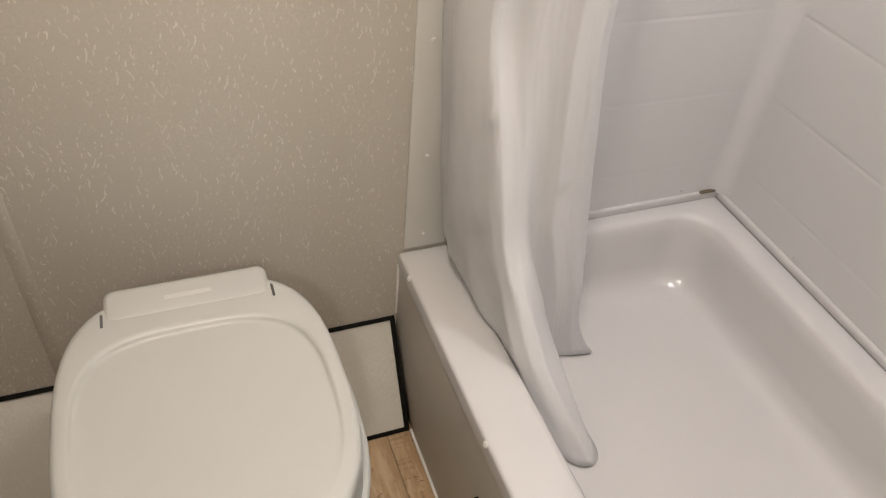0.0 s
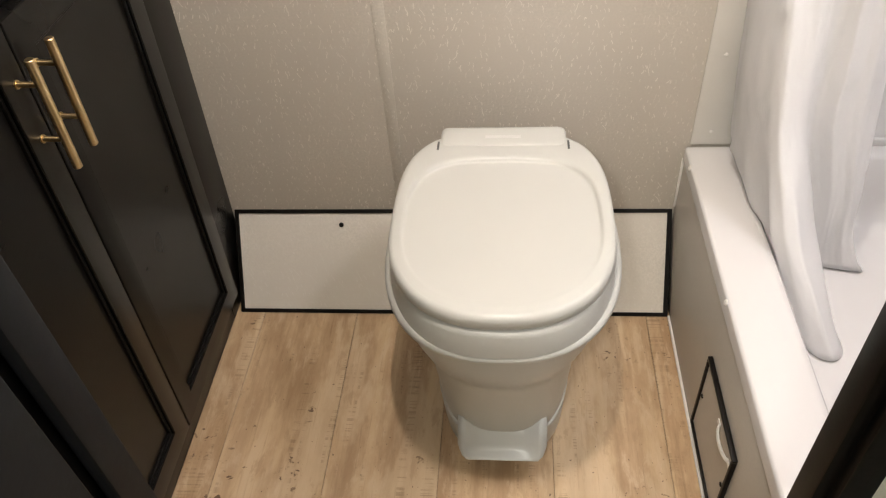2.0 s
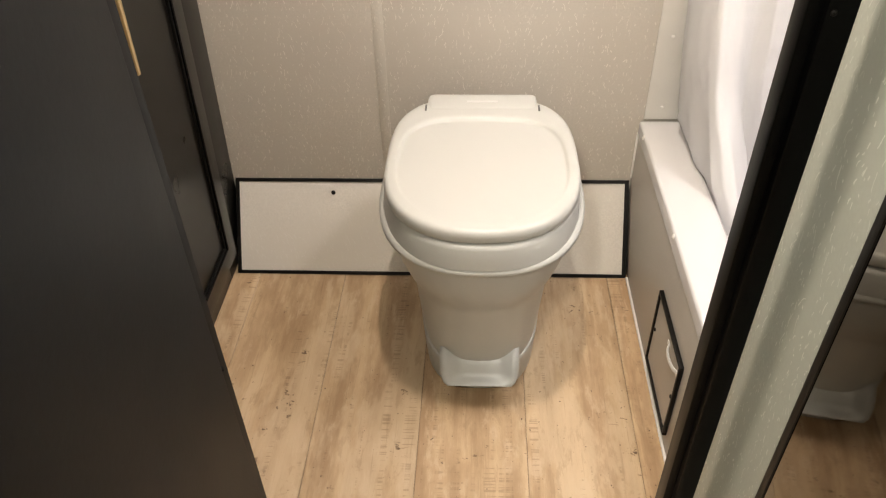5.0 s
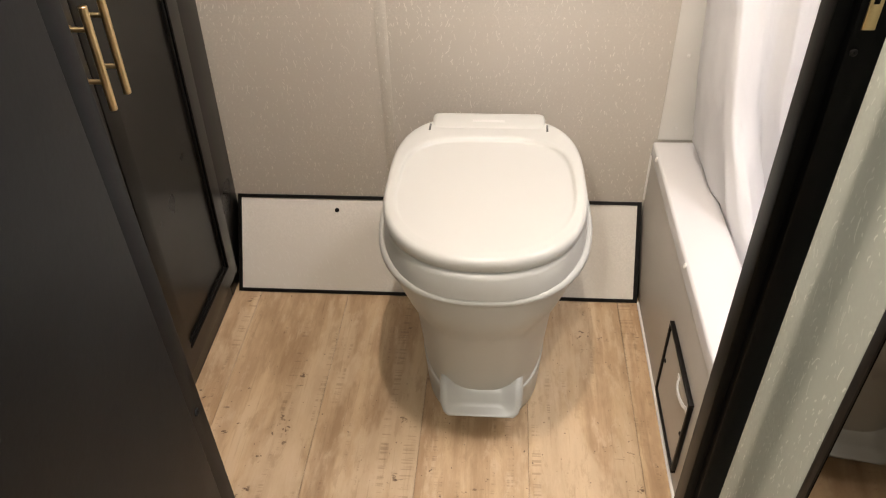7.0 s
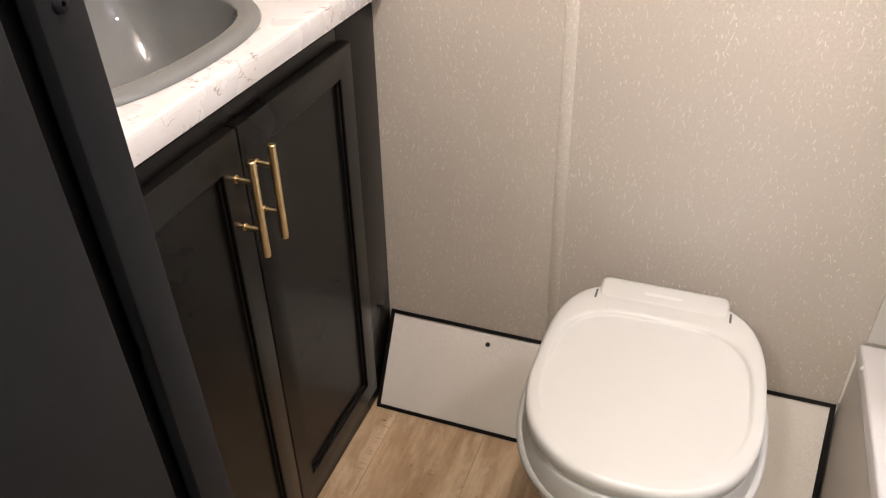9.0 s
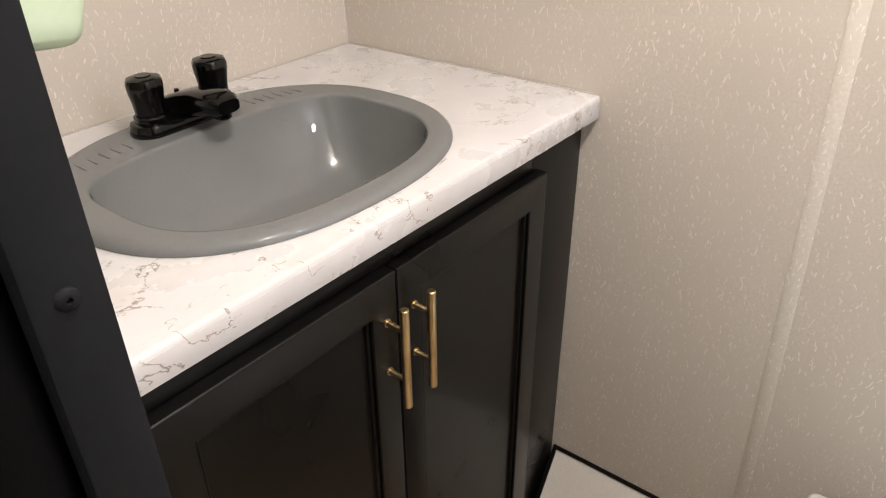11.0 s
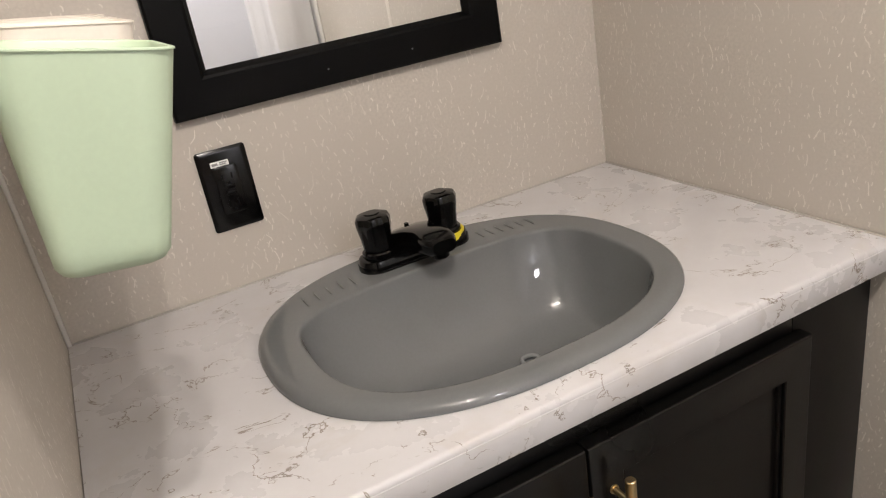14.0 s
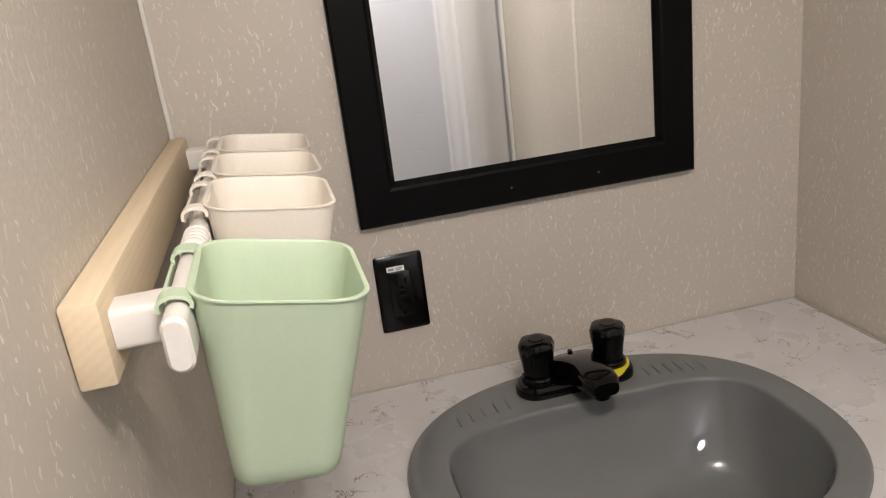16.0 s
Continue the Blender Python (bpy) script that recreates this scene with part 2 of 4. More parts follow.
def cloth(name):
    mat, tree, b = material(name, (0.84, 0.84, 0.84), 0.55)
    p = place(tree)
    weave = grain(tree, scaled(tree, p, 700, 700, 900), 1.0, 2)
    crease = calc(tree, "ABSOLUTE", calc(tree, "SUBTRACT", grain(tree, scaled(tree, p, 26, 26, 12), 1.0, 3, 0.5, 0.5), 0.5))
    put(tree, b.inputs["Base Color"], mix(tree, smooth_step(tree, weave, 0.3, 0.7), (0.80, 0.792, 0.805, 1), (0.83, 0.822, 0.835, 1)))
    relief(tree, b, calc(tree, "ADD", calc(tree, "MULTIPLY", crease, 1.0), calc(tree, "MULTIPLY", weave, 0.04)), 0.22, 0.006)
    thin = node(tree, "ShaderNodeBsdfTranslucent")
    thin.inputs["Color"].default_value = (0.94, 0.94, 0.94, 1)
    both = node(tree, "ShaderNodeMixShader")
    both.inputs[0].default_value = 0.34
    tree.links.new(b.outputs[0], both.inputs[1])
    tree.links.new(thin.outputs[0], both.inputs[2])
    tree.links.new(both.outputs[0], tree.nodes["Material Output"].inputs["Surface"])
    return mat


def glow(name, colour, strength):
    mat, tree, b = material(name, (0.9, 0.9, 0.9), 0.4)
    b.inputs["Emission Color"].default_value = (*colour, 1)
    b.inputs["Emission Strength"].default_value = strength
    return mat


WALL = wallpaper("speckled_wallboard", (0.505, 0.465, 0.410), (0.90, 0.86, 0.78), 0.56)
HALL_WALL = wallpaper("pale_sage_wallboard", (0.46, 0.485, 0.425), (0.88, 0.89, 0.80), 0.62)
BATTEN = wallpaper("speckled_batten", (0.615, 0.575, 0.515), (0.90, 0.87, 0.80), 0.85)
PALE_BOARD = wallpaper("pale_panel_board", (0.62, 0.585, 0.53), (0.72, 0.70, 0.66), 0.45)
PLANK = plank_wood("vinyl_plank")
JOINT = plain("dark_joint", (0.20, 0.135, 0.08), 0.8)
CEIL = plain("ceiling_board", (0.76, 0.74, 0.71), 0.6)
BLACK_TRIM = plain("black_brown_trim", (0.005, 0.004, 0.0034), 0.45, wear=0.3, specular=0.2)
CABINET = plain("black_cabinet_paint", (0.0036, 0.0033, 0.0029), 0.29, wear=0.2, scale=6, bump=0.05, specular=0.34)
DOOR = plain("charcoal_door_laminate", (0.0082, 0.0086, 0.0096), 0.46, wear=0.12, scale=5, bump=0.08, specular=0.11)
JAMB = plain("black_jamb_paint", (0.0010, 0.0010, 0.0010), 0.40, wear=0.25, specular=0.10)
DEEP_BLACK = plain("deep_black", (0.001, 0.001, 0.001), 0.5, wear=0.3, specular=0.1)
BRASS = plain("brushed_brass", (0.70, 0.54, 0.30), 0.30, 1.0, wear=0.12, scale=40)
CHROME = plain("chrome", (0.78, 0.78, 0.78), 0.12, 1.0, wear=0.04, bump=0.0)
STEEL = plain("screw_steel", (0.62, 0.60, 0.58), 0.35, 0.25)
PULL_STEEL = plain("bright_pull_steel", (0.85, 0.85, 0.84), 0.3, 0.35, wear=0.03, bump=0.0)
NAIL = plain("dull_nail_steel", (0.16, 0.16, 0.16), 0.5, 0.5)
MARBLE = marble("white_marble_laminate")
SINK = plain("grey_sink_plastic", (0.142, 0.147, 0.147), 0.03, wear=0.04, bump=0.0)
RING_CLEAR = plain("clear_grey_plastic", (0.24, 0.245, 0.245), 0.06, wear=0.05, bump=0.0)
SLOT_SHADE = plain("slot_shade_grey", (0.085, 0.086, 0.083), 0.35)
FAUCET = plain("black_faucet_plastic", (0.0015, 0.0015, 0.0015), 0.11, wear=0.2, bump=0.02, specular=0.42)
YELLOW = plain("yellow_tag", (0.75, 0.62, 0.02), 0.5)
TOILET = plain("white_toilet_plastic", (0.466, 0.467, 0.445), 0.31, wear=0.003, bump=0.0, specular=0.45, gloss=0.01)
TOILET_MARK = plain("pale_raised_mark", (0.56, 0.555, 0.54), 0.4)
TUB = plain("white_tub_acrylic", (0.57, 0.56, 0.562), 0.20, wear=0.006, bump=0.0)
SURROUND = plain("white_surround_panel", (0.64, 0.635, 0.645), 0.30, wear=0.006, bump=0.0)
CAULK = plain("aged_caulk", (0.15, 0.115, 0.075), 0.6, wear=0.2)
WHITE_TRIM = plain("white_trim", (0.74, 0.72, 0.69), 0.4)
FLANGE = plain("pale_flange_plastic", (0.66, 0.64, 0.60), 0.35, wear=0.02)
APRON = plain("grey_apron_board", (0.43, 0.40, 0.36), 0.42, wear=0.05)
CURTAIN = cloth("white_curtain_cloth")
MINT = plain("mint_plastic", (0.485, 0.595, 0.435), 0.42, wear=0.03)
CREAM = plain("cream_plastic", (0.83, 0.775, 0.685), 0.42, wear=0.03)
WHITE_PLASTIC = plain("white_plastic", (0.72, 0.695, 0.66), 0.38, wear=0.03)
PINE = pine("pine_board")
MIRROR = plain("mirror_silver", (0.90, 0.91, 0.90), 0.015, 1.0, wear=0.01, bump=0.0)
DARK_GLASS = plain("dark_bronze_mirror", (0.11, 0.092, 0.07), 0.03, 1.0, wear=0.05, bump=0.0)
FRAME_BLACK = plain("black_mirror_frame", (0.0016, 0.0016, 0.0016), 0.5, wear=0.3, specular=0.09)
OUTLET = plain("black_outlet_plastic", (0.0015, 0.0015, 0.0015), 0.22, wear=0.2, specular=0.25)
LABEL_WHITE = plain("white_label", (0.80, 0.80, 0.78), 0.6)
LABEL_GREY = plain("grey_print", (0.25, 0.25, 0.25), 0.6)
LENS = glow("lamp_lens", (1.0, 0.85, 0.68), 6.0)
HALL_LENS = glow("hall_lamp_lens", (0.85, 0.93, 1.0), 4.0)


# ---- building helpers ----
DESIGN = {}


def thing(name, x, y, z, label, category, group="", lean=None, kind=""):
    """An Empty at the thing's base; its parts are drawn in room coordinates, or in those of lean."""
    ob = new(name)
    ob.empty_display_size = 0.05
    ob.matrix_basis = pose(x, y, z) if lean is None else lean
    DESIGN[ob] = pose(-x, -y, -z) if lean is None else Matrix.Identity(4)
    return tagged(ob, label, category, group, kind)


def mesh_of(name, bm, mat, smooth=40):
    bmesh.ops.recalc_face_normals(bm, faces=bm.faces)
    me = bpy.data.meshes.new(name)
    bm.to_mesh(me)
    bm.free()
    me.materials.append(mat)
    me.polygons.foreach_set("use_smooth", [p.material_index == 0 for p in me.polygons])
    me.polygons.foreach_set("material_index", [0] * len(me.polygons))
    me.set_sharp_from_angle(angle=radians(smooth))
    return me


def part(name, bm, mat, parent, label="", smooth=40):
    bmesh.ops.transform(bm, matrix=DESIGN[parent], verts=bm.verts)
    ob = new(name, mesh_of(name, bm, mat, smooth))
    ob.parent = parent
    DESIGN[ob] = DESIGN[parent]
    return tagged(ob, label)


def solid(name, bm, mat, label, category, kind="", smooth=40):
    """A thing of a single mesh, in room coordinates, its origin at its base."""
    zs, xs, ys = [v.co.z for v in bm.verts], [v.co.x for v in bm.verts], [v.co.y for v in bm.verts]
    base = Vector(((min(xs) + max(xs)) / 2, (min(ys) + max(ys)) / 2, min(zs)))
    bmesh.ops.translate(bm, vec=-base, verts=bm.verts)
    ob = new(name, mesh_of(name, bm, mat, smooth))
    ob.location = base
    DESIGN[ob] = Matrix.Translation(-base)
    return tagged(ob, label, category, "", kind)


def box(x0, x1, y0, y1, z0, z1, bevel=0.0, segments=2, bm=None):
    """A box with rounded edges; slot 1 marks its flat faces for mesh_of()."""
    out = bm or bmesh.new()
    before = set(out.faces)
    made = bmesh.ops.create_cube(out, size=1)["verts"]
    bmesh.ops.transform(out, verts=made, matrix=Matrix.Translation(((x0 + x1) / 2, (y0 + y1) / 2, (z0 + z1) / 2)) @ Matrix.Diagonal((x1 - x0, y1 - y0, z1 - z0, 1)))
    if bevel:
        edges = list({e for v in made for e in v.link_edges})
        bmesh.ops.bevel(out, geom=edges, offset=bevel, segments=segments, affect="EDGES", profile=0.5)
    out.normal_update()
    for f in out.faces:
        if f not in before and max(abs(c) for c in f.normal) > 0.9999:
            f.material_index = 1
    return out


def rings(loops, close_ends=True, bm=None, wrap=False):
    """A skin over loops of points that all have the same count."""
    out = bm or bmesh.new()
    rows = [[out.verts.new(p) for p in loop] for loop in loops]
    n = len(rows[0])
    pairs = list(zip(rows, rows[1:])) + ([(rows[-1], rows[0])] if wrap else [])
    for a, b in pairs:
        for i in range(n):
            out.faces.new((a[i], a[(i + 1) % n], b[(i + 1) % n], b[i]))
    if close_ends and not wrap:
        if close_ends != "last":
            out.faces.new(rows[0][::-1])
        out.faces.new(rows[-1])
    return out


def rod(p, q, r, segments=14, bevel=0.0, bm=None):
    p, q = Vector(p), Vector(q)
    turn = (q - p).to_track_quat("Z", "Y").to_matrix()
    length = (q - p).length
    stations = [(0, r - bevel), (bevel, r), (length - bevel, r), (length, r - bevel)] if bevel else [(0, r), (length, r)]
    loops = [[p + turn @ Vector((rr * math.cos(a), rr * math.sin(a), d)) for a in [2 * math.pi * k / segments for k in range(segments)]] for d, rr in stations]
    return rings(loops, True, bm)


def screw_head(p, normal, r=0.004, bm=None):
    n = Vector(normal)
    p = Vector(p)
    turn = n.to_track_quat("Z", "Y").to_matrix()
    loops = [[p + turn @ Vector((rr * math.cos(a), rr * math.sin(a), h)) for a in [2 * math.pi * k / 14 for k in range(14)]] for h, rr in ((0, r), (r * 0.35, r * 0.92), (r * 0.55, r * 0.6), (r * 0.55, r * 0.28), (r * 0.2, r * 0.22))]
    return rings(loops, True, bm)


def power(a, n):
    return math.copysign(abs(a) ** (2 / n), a)


def oval(cx, cy, z, ax, front, back, n=2.5, nb=0.0, count=56):
    """An egg shape: half width ax, reach to -y front, to +y back."""
    out = []
    for k in range(count):
        a = 2 * math.pi * k / count
        c, s = math.cos(a), math.sin(a)
        e = nb if nb and s > 0 else n
        out.append(Vector((cx + ax * power(c, e), cy + (back if s > 0 else front) * power(s, e), z)))
    return out


def rounded(x0, x1, y0, y1, z, r, per=8):
    out = []
    for cx, cy, start in ((x1 - r, y1 - r, 0), (x0 + r, y1 - r, 90), (x0 + r, y0 + r, 180), (x1 - r, y0 + r, 270)):
        for k in range(per + 1):
            a = radians(start + 90 * k / per)
            out.append(Vector((cx + r * math.cos(a), cy + r * math.sin(a), z)))
    return out


# ---- the room ----
XL, XT, XR = -0.487, 0.913, 1.556      # vanity wall, tub front, far shower wall
YB, YD = 0.0, -0.900                   # wall behind the toilet, wall with the doorway
YH = -0.952                            # the doorway wall's hall face
JL, JR = 0.289, 0.804                  # the doorway's clear sides
HEAD = 1.90
HALL_X = 0.907
HALL_END = -2.45

solid("wall_north", box(XL - 0.05, XR + 0.05, YB, YB + 0.05, -0.02, CEILING), WALL, "greige wallboard with pale fibre speckles behind the toilet", "wall", "structure")
solid("wall_west", box(XL - 0.05, XL, YH, YB, -0.02, CEILING), WALL, "greige speckled wallboard behind the vanity", "wall", "structure")
solid("wall_east", box(XR, XR + 0.05, YH, YB, -0.02, CEILING), SURROUND, "plain white wall behind the shower panel", "wall", "structure")
solid("wall_south", box(XL - 0.05, JL - 0.035, YH, YD, -0.02, CEILING), WALL, "greige speckled wallboard beside the doorway", "wall", "structure")
solid("wall_south_tub", box(0.868, XR + 0.05, -0.935, YD, -0.02, CEILING), WALL, "speckled wallboard behind the tub's end", "wall", "structure")
solid("wall_over_door", box(JL - 0.035, 0.868, YH, YD, HEAD + 0.035, CEILING), WALL, "speckled wallboard over the doorway", "wall", "structure")
HALL_SIDE = pose(0.8472, -1.014, 0, 0, 0, -5.07)   # the hall's side wall stands a little askew


def hall_side_wall():
    t = thing("wall_hall_east", 0, 0, 0, "pale sage speckled wallboard of the hall beside the doorway", "wall", lean=HALL_SIDE, kind="structure")
    part("board", box(0.0, 0.03, HALL_END + 0.98, 0.165, -0.02, CEILING), HALL_WALL, t)


hall_side_wall()
solid("wall_hall_west", box(-0.40, -0.35, HALL_END, YH, -0.02, CEILING), HALL_WALL, "speckled wallboard along the hall", "wall", "structure")
solid("wall_hall_south", box(-0.40, HALL_X + 0.05, HALL_END - 0.05, HALL_END, -0.02, CEILING), HALL_WALL, "speckled wallboard at the hall's end", "wall", "structure")
solid("ceiling", box(XL - 0.05, XR + 0.05, HALL_END - 0.05, YB + 0.05, CEILING, CEILING + 0.04), CEIL, "plain off-white ceiling board", "ceiling", "structure")
floor = thing("floor", 0.5, -1.0, -0.03, "tan wood-look vinyl plank floor with saw marks", "floor", kind="structure")
part("underlay", box(XL - 0.05, XR + 0.05, HALL_END - 0.05, YB + 0.05, -0.03, -0.003), JOINT, floor)

# seam batten, corner beads
solid("wall_batten", box(0.352, 0.374, YB - 0.0008, YB, 0.185, CEILING - 0.001, 0.0003), BATTEN, "narrow speckled seam strip on the wallboard", "batten", "structure")
solid("corner_trim", box(XL, XL + 0.006, YD, YD + 0.006, 0.925, CEILING - 0.001, 0.002), FLANGE, "thin pale corner bead", "trim", "structure")


def door_frame():
    t = thing("door_frame", (JL + JR) / 2, -0.925, 0, "black painted door frame of a narrow doorway", "door frame", kind="structure")
    part("jamb", box(JL - 0.034, JL - 0.0145, -0.912, -0.8995, 0, HEAD + 0.034, 0.001), JAMB, t)
    part("stop_strip", box(JL - 0.014, JL, -0.9118, -0.880, 0, HEAD + 0.034, 0.003), DOOR, t, "charcoal hinge-side stop strip")
    plate = part("hinge_plate", box(JL - 0.0122, JL - 0.0108, -0.9440, -0.9330, 0.958, 0.994, 0.0005), NAIL, t, "small dull steel hinge plate")
    part("screw", screw_head((JL - 0.0108, -0.9385, 0.9640), (1, 0, 0), 0.0034), NAIL, plate)
    part("screw", screw_head((JL - 0.0121, -0.9310, 1.1530), (1, 0, 0), 0.0030), BLACK_TRIM, t)
    part("jamb", box(JL - 0.034, JL - 0.012, -0.958, -0.912, 0, HEAD + 0.034, 0.001), JAMB, t)
    part("jamb", box(JR, JR + 0.024, -0.900, -0.874, 0, HEAD + 0.034, 0.002), JAMB, t)
    part("jamb", box(JR + 0.010, 0.8370, -0.910, -0.876, 0, HEAD + 0.034, 0.003), JAMB, t)
    part("head", box(JL, 0.8370, -0.957, -0.880, HEAD, HEAD + 0.034, 0.002), JAMB, t)
    for z in (0.55, 1.155, 1.62):
        part("screw", screw_head((JL - 0.0005, -0.897, z), (1, 0, 0), 0.0052), DOOR, t)
    part("strike_plate", box(0.8185, 0.8270, -0.9118, -0.9098, 0.975, 1.012, 0.0009), BRASS, t, "brass latch strike plate")
    part("strike_hole", box(0.8208, 0.8240, -0.9124, -0.9116, 0.992, 1.008), JAMB, t)
    part("screw", screw_head((0.8190, -0.9105, 0.960), (0, -1, 0), 0.0026), BLACK_TRIM, t)


door_frame()


def open_door():
    m = pose(0.322, -0.958, 0.012, 0, 0, 1.5)
    t = thing("door_1", 0, 0, 0, "charcoal laminate door standing open into the hall", "door", lean=m, kind="structure")
    part("leaf", box(-0.030, 0.0, -0.56, 0.0, 0, 1.88, 0.0015), DOOR, t)
    for z in (0.22, 0.93, 1.66):
        part("hinge", box(-0.036, -0.004, 0.0005, 0.0025, z, z + 0.075, 0.0006), JAMB, t, "black hinge leaf")
        for dz in (0.012, 0.06):
            part("screw", screw_head((-0.012, 0.0025, z + dz), (0, 1, 0), 0.0035), STEEL, t)


open_door()


def hall_mirror():
    t = thing("wall_mirror", 0, 0, 0, "dark tinted mirror panel with black edge on the hall wall", "mirror", lean=HALL_SIDE)
    part("glass", box(-0.0035, -0.001, -0.80, -0.012, 0.03, 1.85), DARK_GLASS, t)
    part("edge_strip", box(-0.005, -0.001, -0.012, 0.0, 0.0, 1.86, 0.001), BLACK_TRIM, t)
    part("edge_strip", box(-0.009, -0.001, -0.812, -0.80, 0.0, 1.86, 0.001), BLACK_TRIM, t)
    part("edge_strip", box(-0.009, -0.001, -0.80, -0.012, 0.0, 0.03, 0.001), BLACK_TRIM, t)
    part("edge_strip", box(-0.009, -0.001, -0.80, -0.012, 1.85, 1.86, 0.001), BLACK_TRIM, t)


hall_mirror()


def ceiling_light(name, x, y, lenses, radius, mat, label):
    t = thing(name, x, y, CEILING, label, "ceiling light")
    length = 0.10 + (0.06 if len(lenses) > 1 else 0.0)
    base = rings([rounded(x - 0.065, x + 0.065, y - length, y + length, z, r) for z, r in ((CEILING, 0.05), (CEILING - 0.018, 0.05), (CEILING - 0.024, 0.044))])
    part("base", base, WHITE_PLASTIC, t)
    for dy in lenses:
        part("lens", rod((x, y + dy, CEILING - 0.024), (x, y + dy, CEILING - 0.032), radius, 24, 0.002), mat, t, "glowing lens")


ceiling_light("ceiling_light", BATH_LIGHT[0], BATH_LIGHT[1], (-0.038, 0.038), 0.034, LENS, "white twin ceiling light, switched on")
# this fixture is added too, to house the fill lamp over the tub
ceiling_light("ceiling_light", TUB_FILL[0], TUB_FILL[1], (0.0,), 0.062, HALL_LENS, "added unseen ceiling light that brightens the tub")
ceiling_light("ceiling_light", HALL_LIGHT[0], HALL_LIGHT[1], (0.0,), 0.062, HALL_LENS, "white ceiling light in the hall, switched on")


# ---- kick panel behind the toilet ----
def kick_panel():
    t = thing("kick_panel", 0.455, -0.06, 0, "pale speckled sloping kick panel edged in dark brown trim", "kick panel", kind="structure")
    x0, x1, top, out = 0.002, 0.909, 0.190, 0.120

    def slab(xa, xb, s0, s1, proud, thick):
        """A strip of the slope: s runs from the floor line (0) to the wall line (1)."""
        length = math.hypot(out, top)
        n = Vector((0, -top / length, out / length))
        pts = []
        for x in (xa, xb):
            for s in (s0, s1):
                p = Vector((x, -out * (1 - s), top * s))
                pts.append((p + n * proud, p + n * (proud - thick)))
        bm = bmesh.new()
        a, b, c, d = pts
        v = [bm.verts.new(q) for q in (a[0], b[0], d[0], c[0], a[1], b[1], d[1], c[1])]
        for f in ((0, 1, 2, 3), (7, 6, 5, 4), (0, 4, 5, 1), (1, 5, 6, 2), (2, 6, 7, 3), (3, 7, 4, 0)):
            bm.faces.new([v[i] for i in f])
        return bm

    part("board", slab(x0, x1, 0.0, 1.0, 0.0, 0.006), PALE_BOARD, t)
    part("trim", slab(x0, x1, 0.0, 0.034, 0.003, 0.006), BLACK_TRIM, t)
    part("trim", slab(x0, x1, 0.966, 1.0, 0.003, 0.006), BLACK_TRIM, t)
    part("trim", slab(x0, x0 + 0.008, 0.034, 0.966, 0.003, 0.006), BLACK_TRIM, t)
    part("trim", slab(x1 - 0.009, x1, 0.034, 0.966, 0.003, 0.006), BLACK_TRIM, t)
    part("screw", screw_head((0.231, -0.0180, 0.1625), (0, -top, out), 0.0052), BLACK_TRIM, t, "black screw head")


kick_panel()


# ---- vanity ----
LEAN = pose(-0.008, 0, 0, 0, 1.6, 0)
COUNTER = 0.928


def shaker_door(t, y0, y1, z0, z1, pull_y):
    """A framed door: a sunk panel reached by two square steps, black paint all over."""
    x0, x1, w = 0.0015, 0.0200, 0.042
    leaf = bmesh.new()
    prof = ((0.0, x0), (0.0, x1 - 0.0022), (0.0008, x1 - 0.0006), (0.0024, x1), (w - 0.0008, x1), (w, x1 - 0.0008), (w, x1 - 0.0046), (w + 0.0046, x1 - 0.0050), (w + 0.0052, x1 - 0.0056), (w + 0.0052, x1 - 0.0098), (w + 0.0098, x1 - 0.0102))
    loops = []
    for inset, x in prof:
        a, b, c, d = y0 + inset, y1 - inset, z0 + inset * 1.12, z1 - inset * 1.12
        loops.append([Vector((x, a, c)), Vector((x, b, c)), Vector((x, b, d)), Vector((x, a, d))])
    rings(loops, True, leaf)
    door = part("door", leaf, CABINET, t, "black framed cabinet door with sunk panel", smooth=25)
    # blacker strips along the side steps: their dark reflection is put into the colour
    for a in ((y0 + w, y0 + w + 0.0016, z0 + w * 1.12, z1 - w * 1.12), (y1 - w - 0.0016, y1 - w, z0 + w * 1.12, z1 - w * 1.12)):
        part("step_shade", box(x1 - 0.0047, x1 - 0.0015, *a), DEEP_BLACK, door)
    pull = rod((0.048, pull_y, 0.670), (0.048, pull_y, 0.818), 0.0057, 20, 0.0009)
    for z in (0.712, 0.786):
        rod((x1, pull_y, z), (0.048, pull_y, z), 0.0036, 12, 0, pull)
        rod((x1, pull_y, z), (x1 + 0.0015, pull_y, z), 0.0056, 14, 0, pull)
    part("handle", pull, BRASS, door, "brushed brass bar pull")


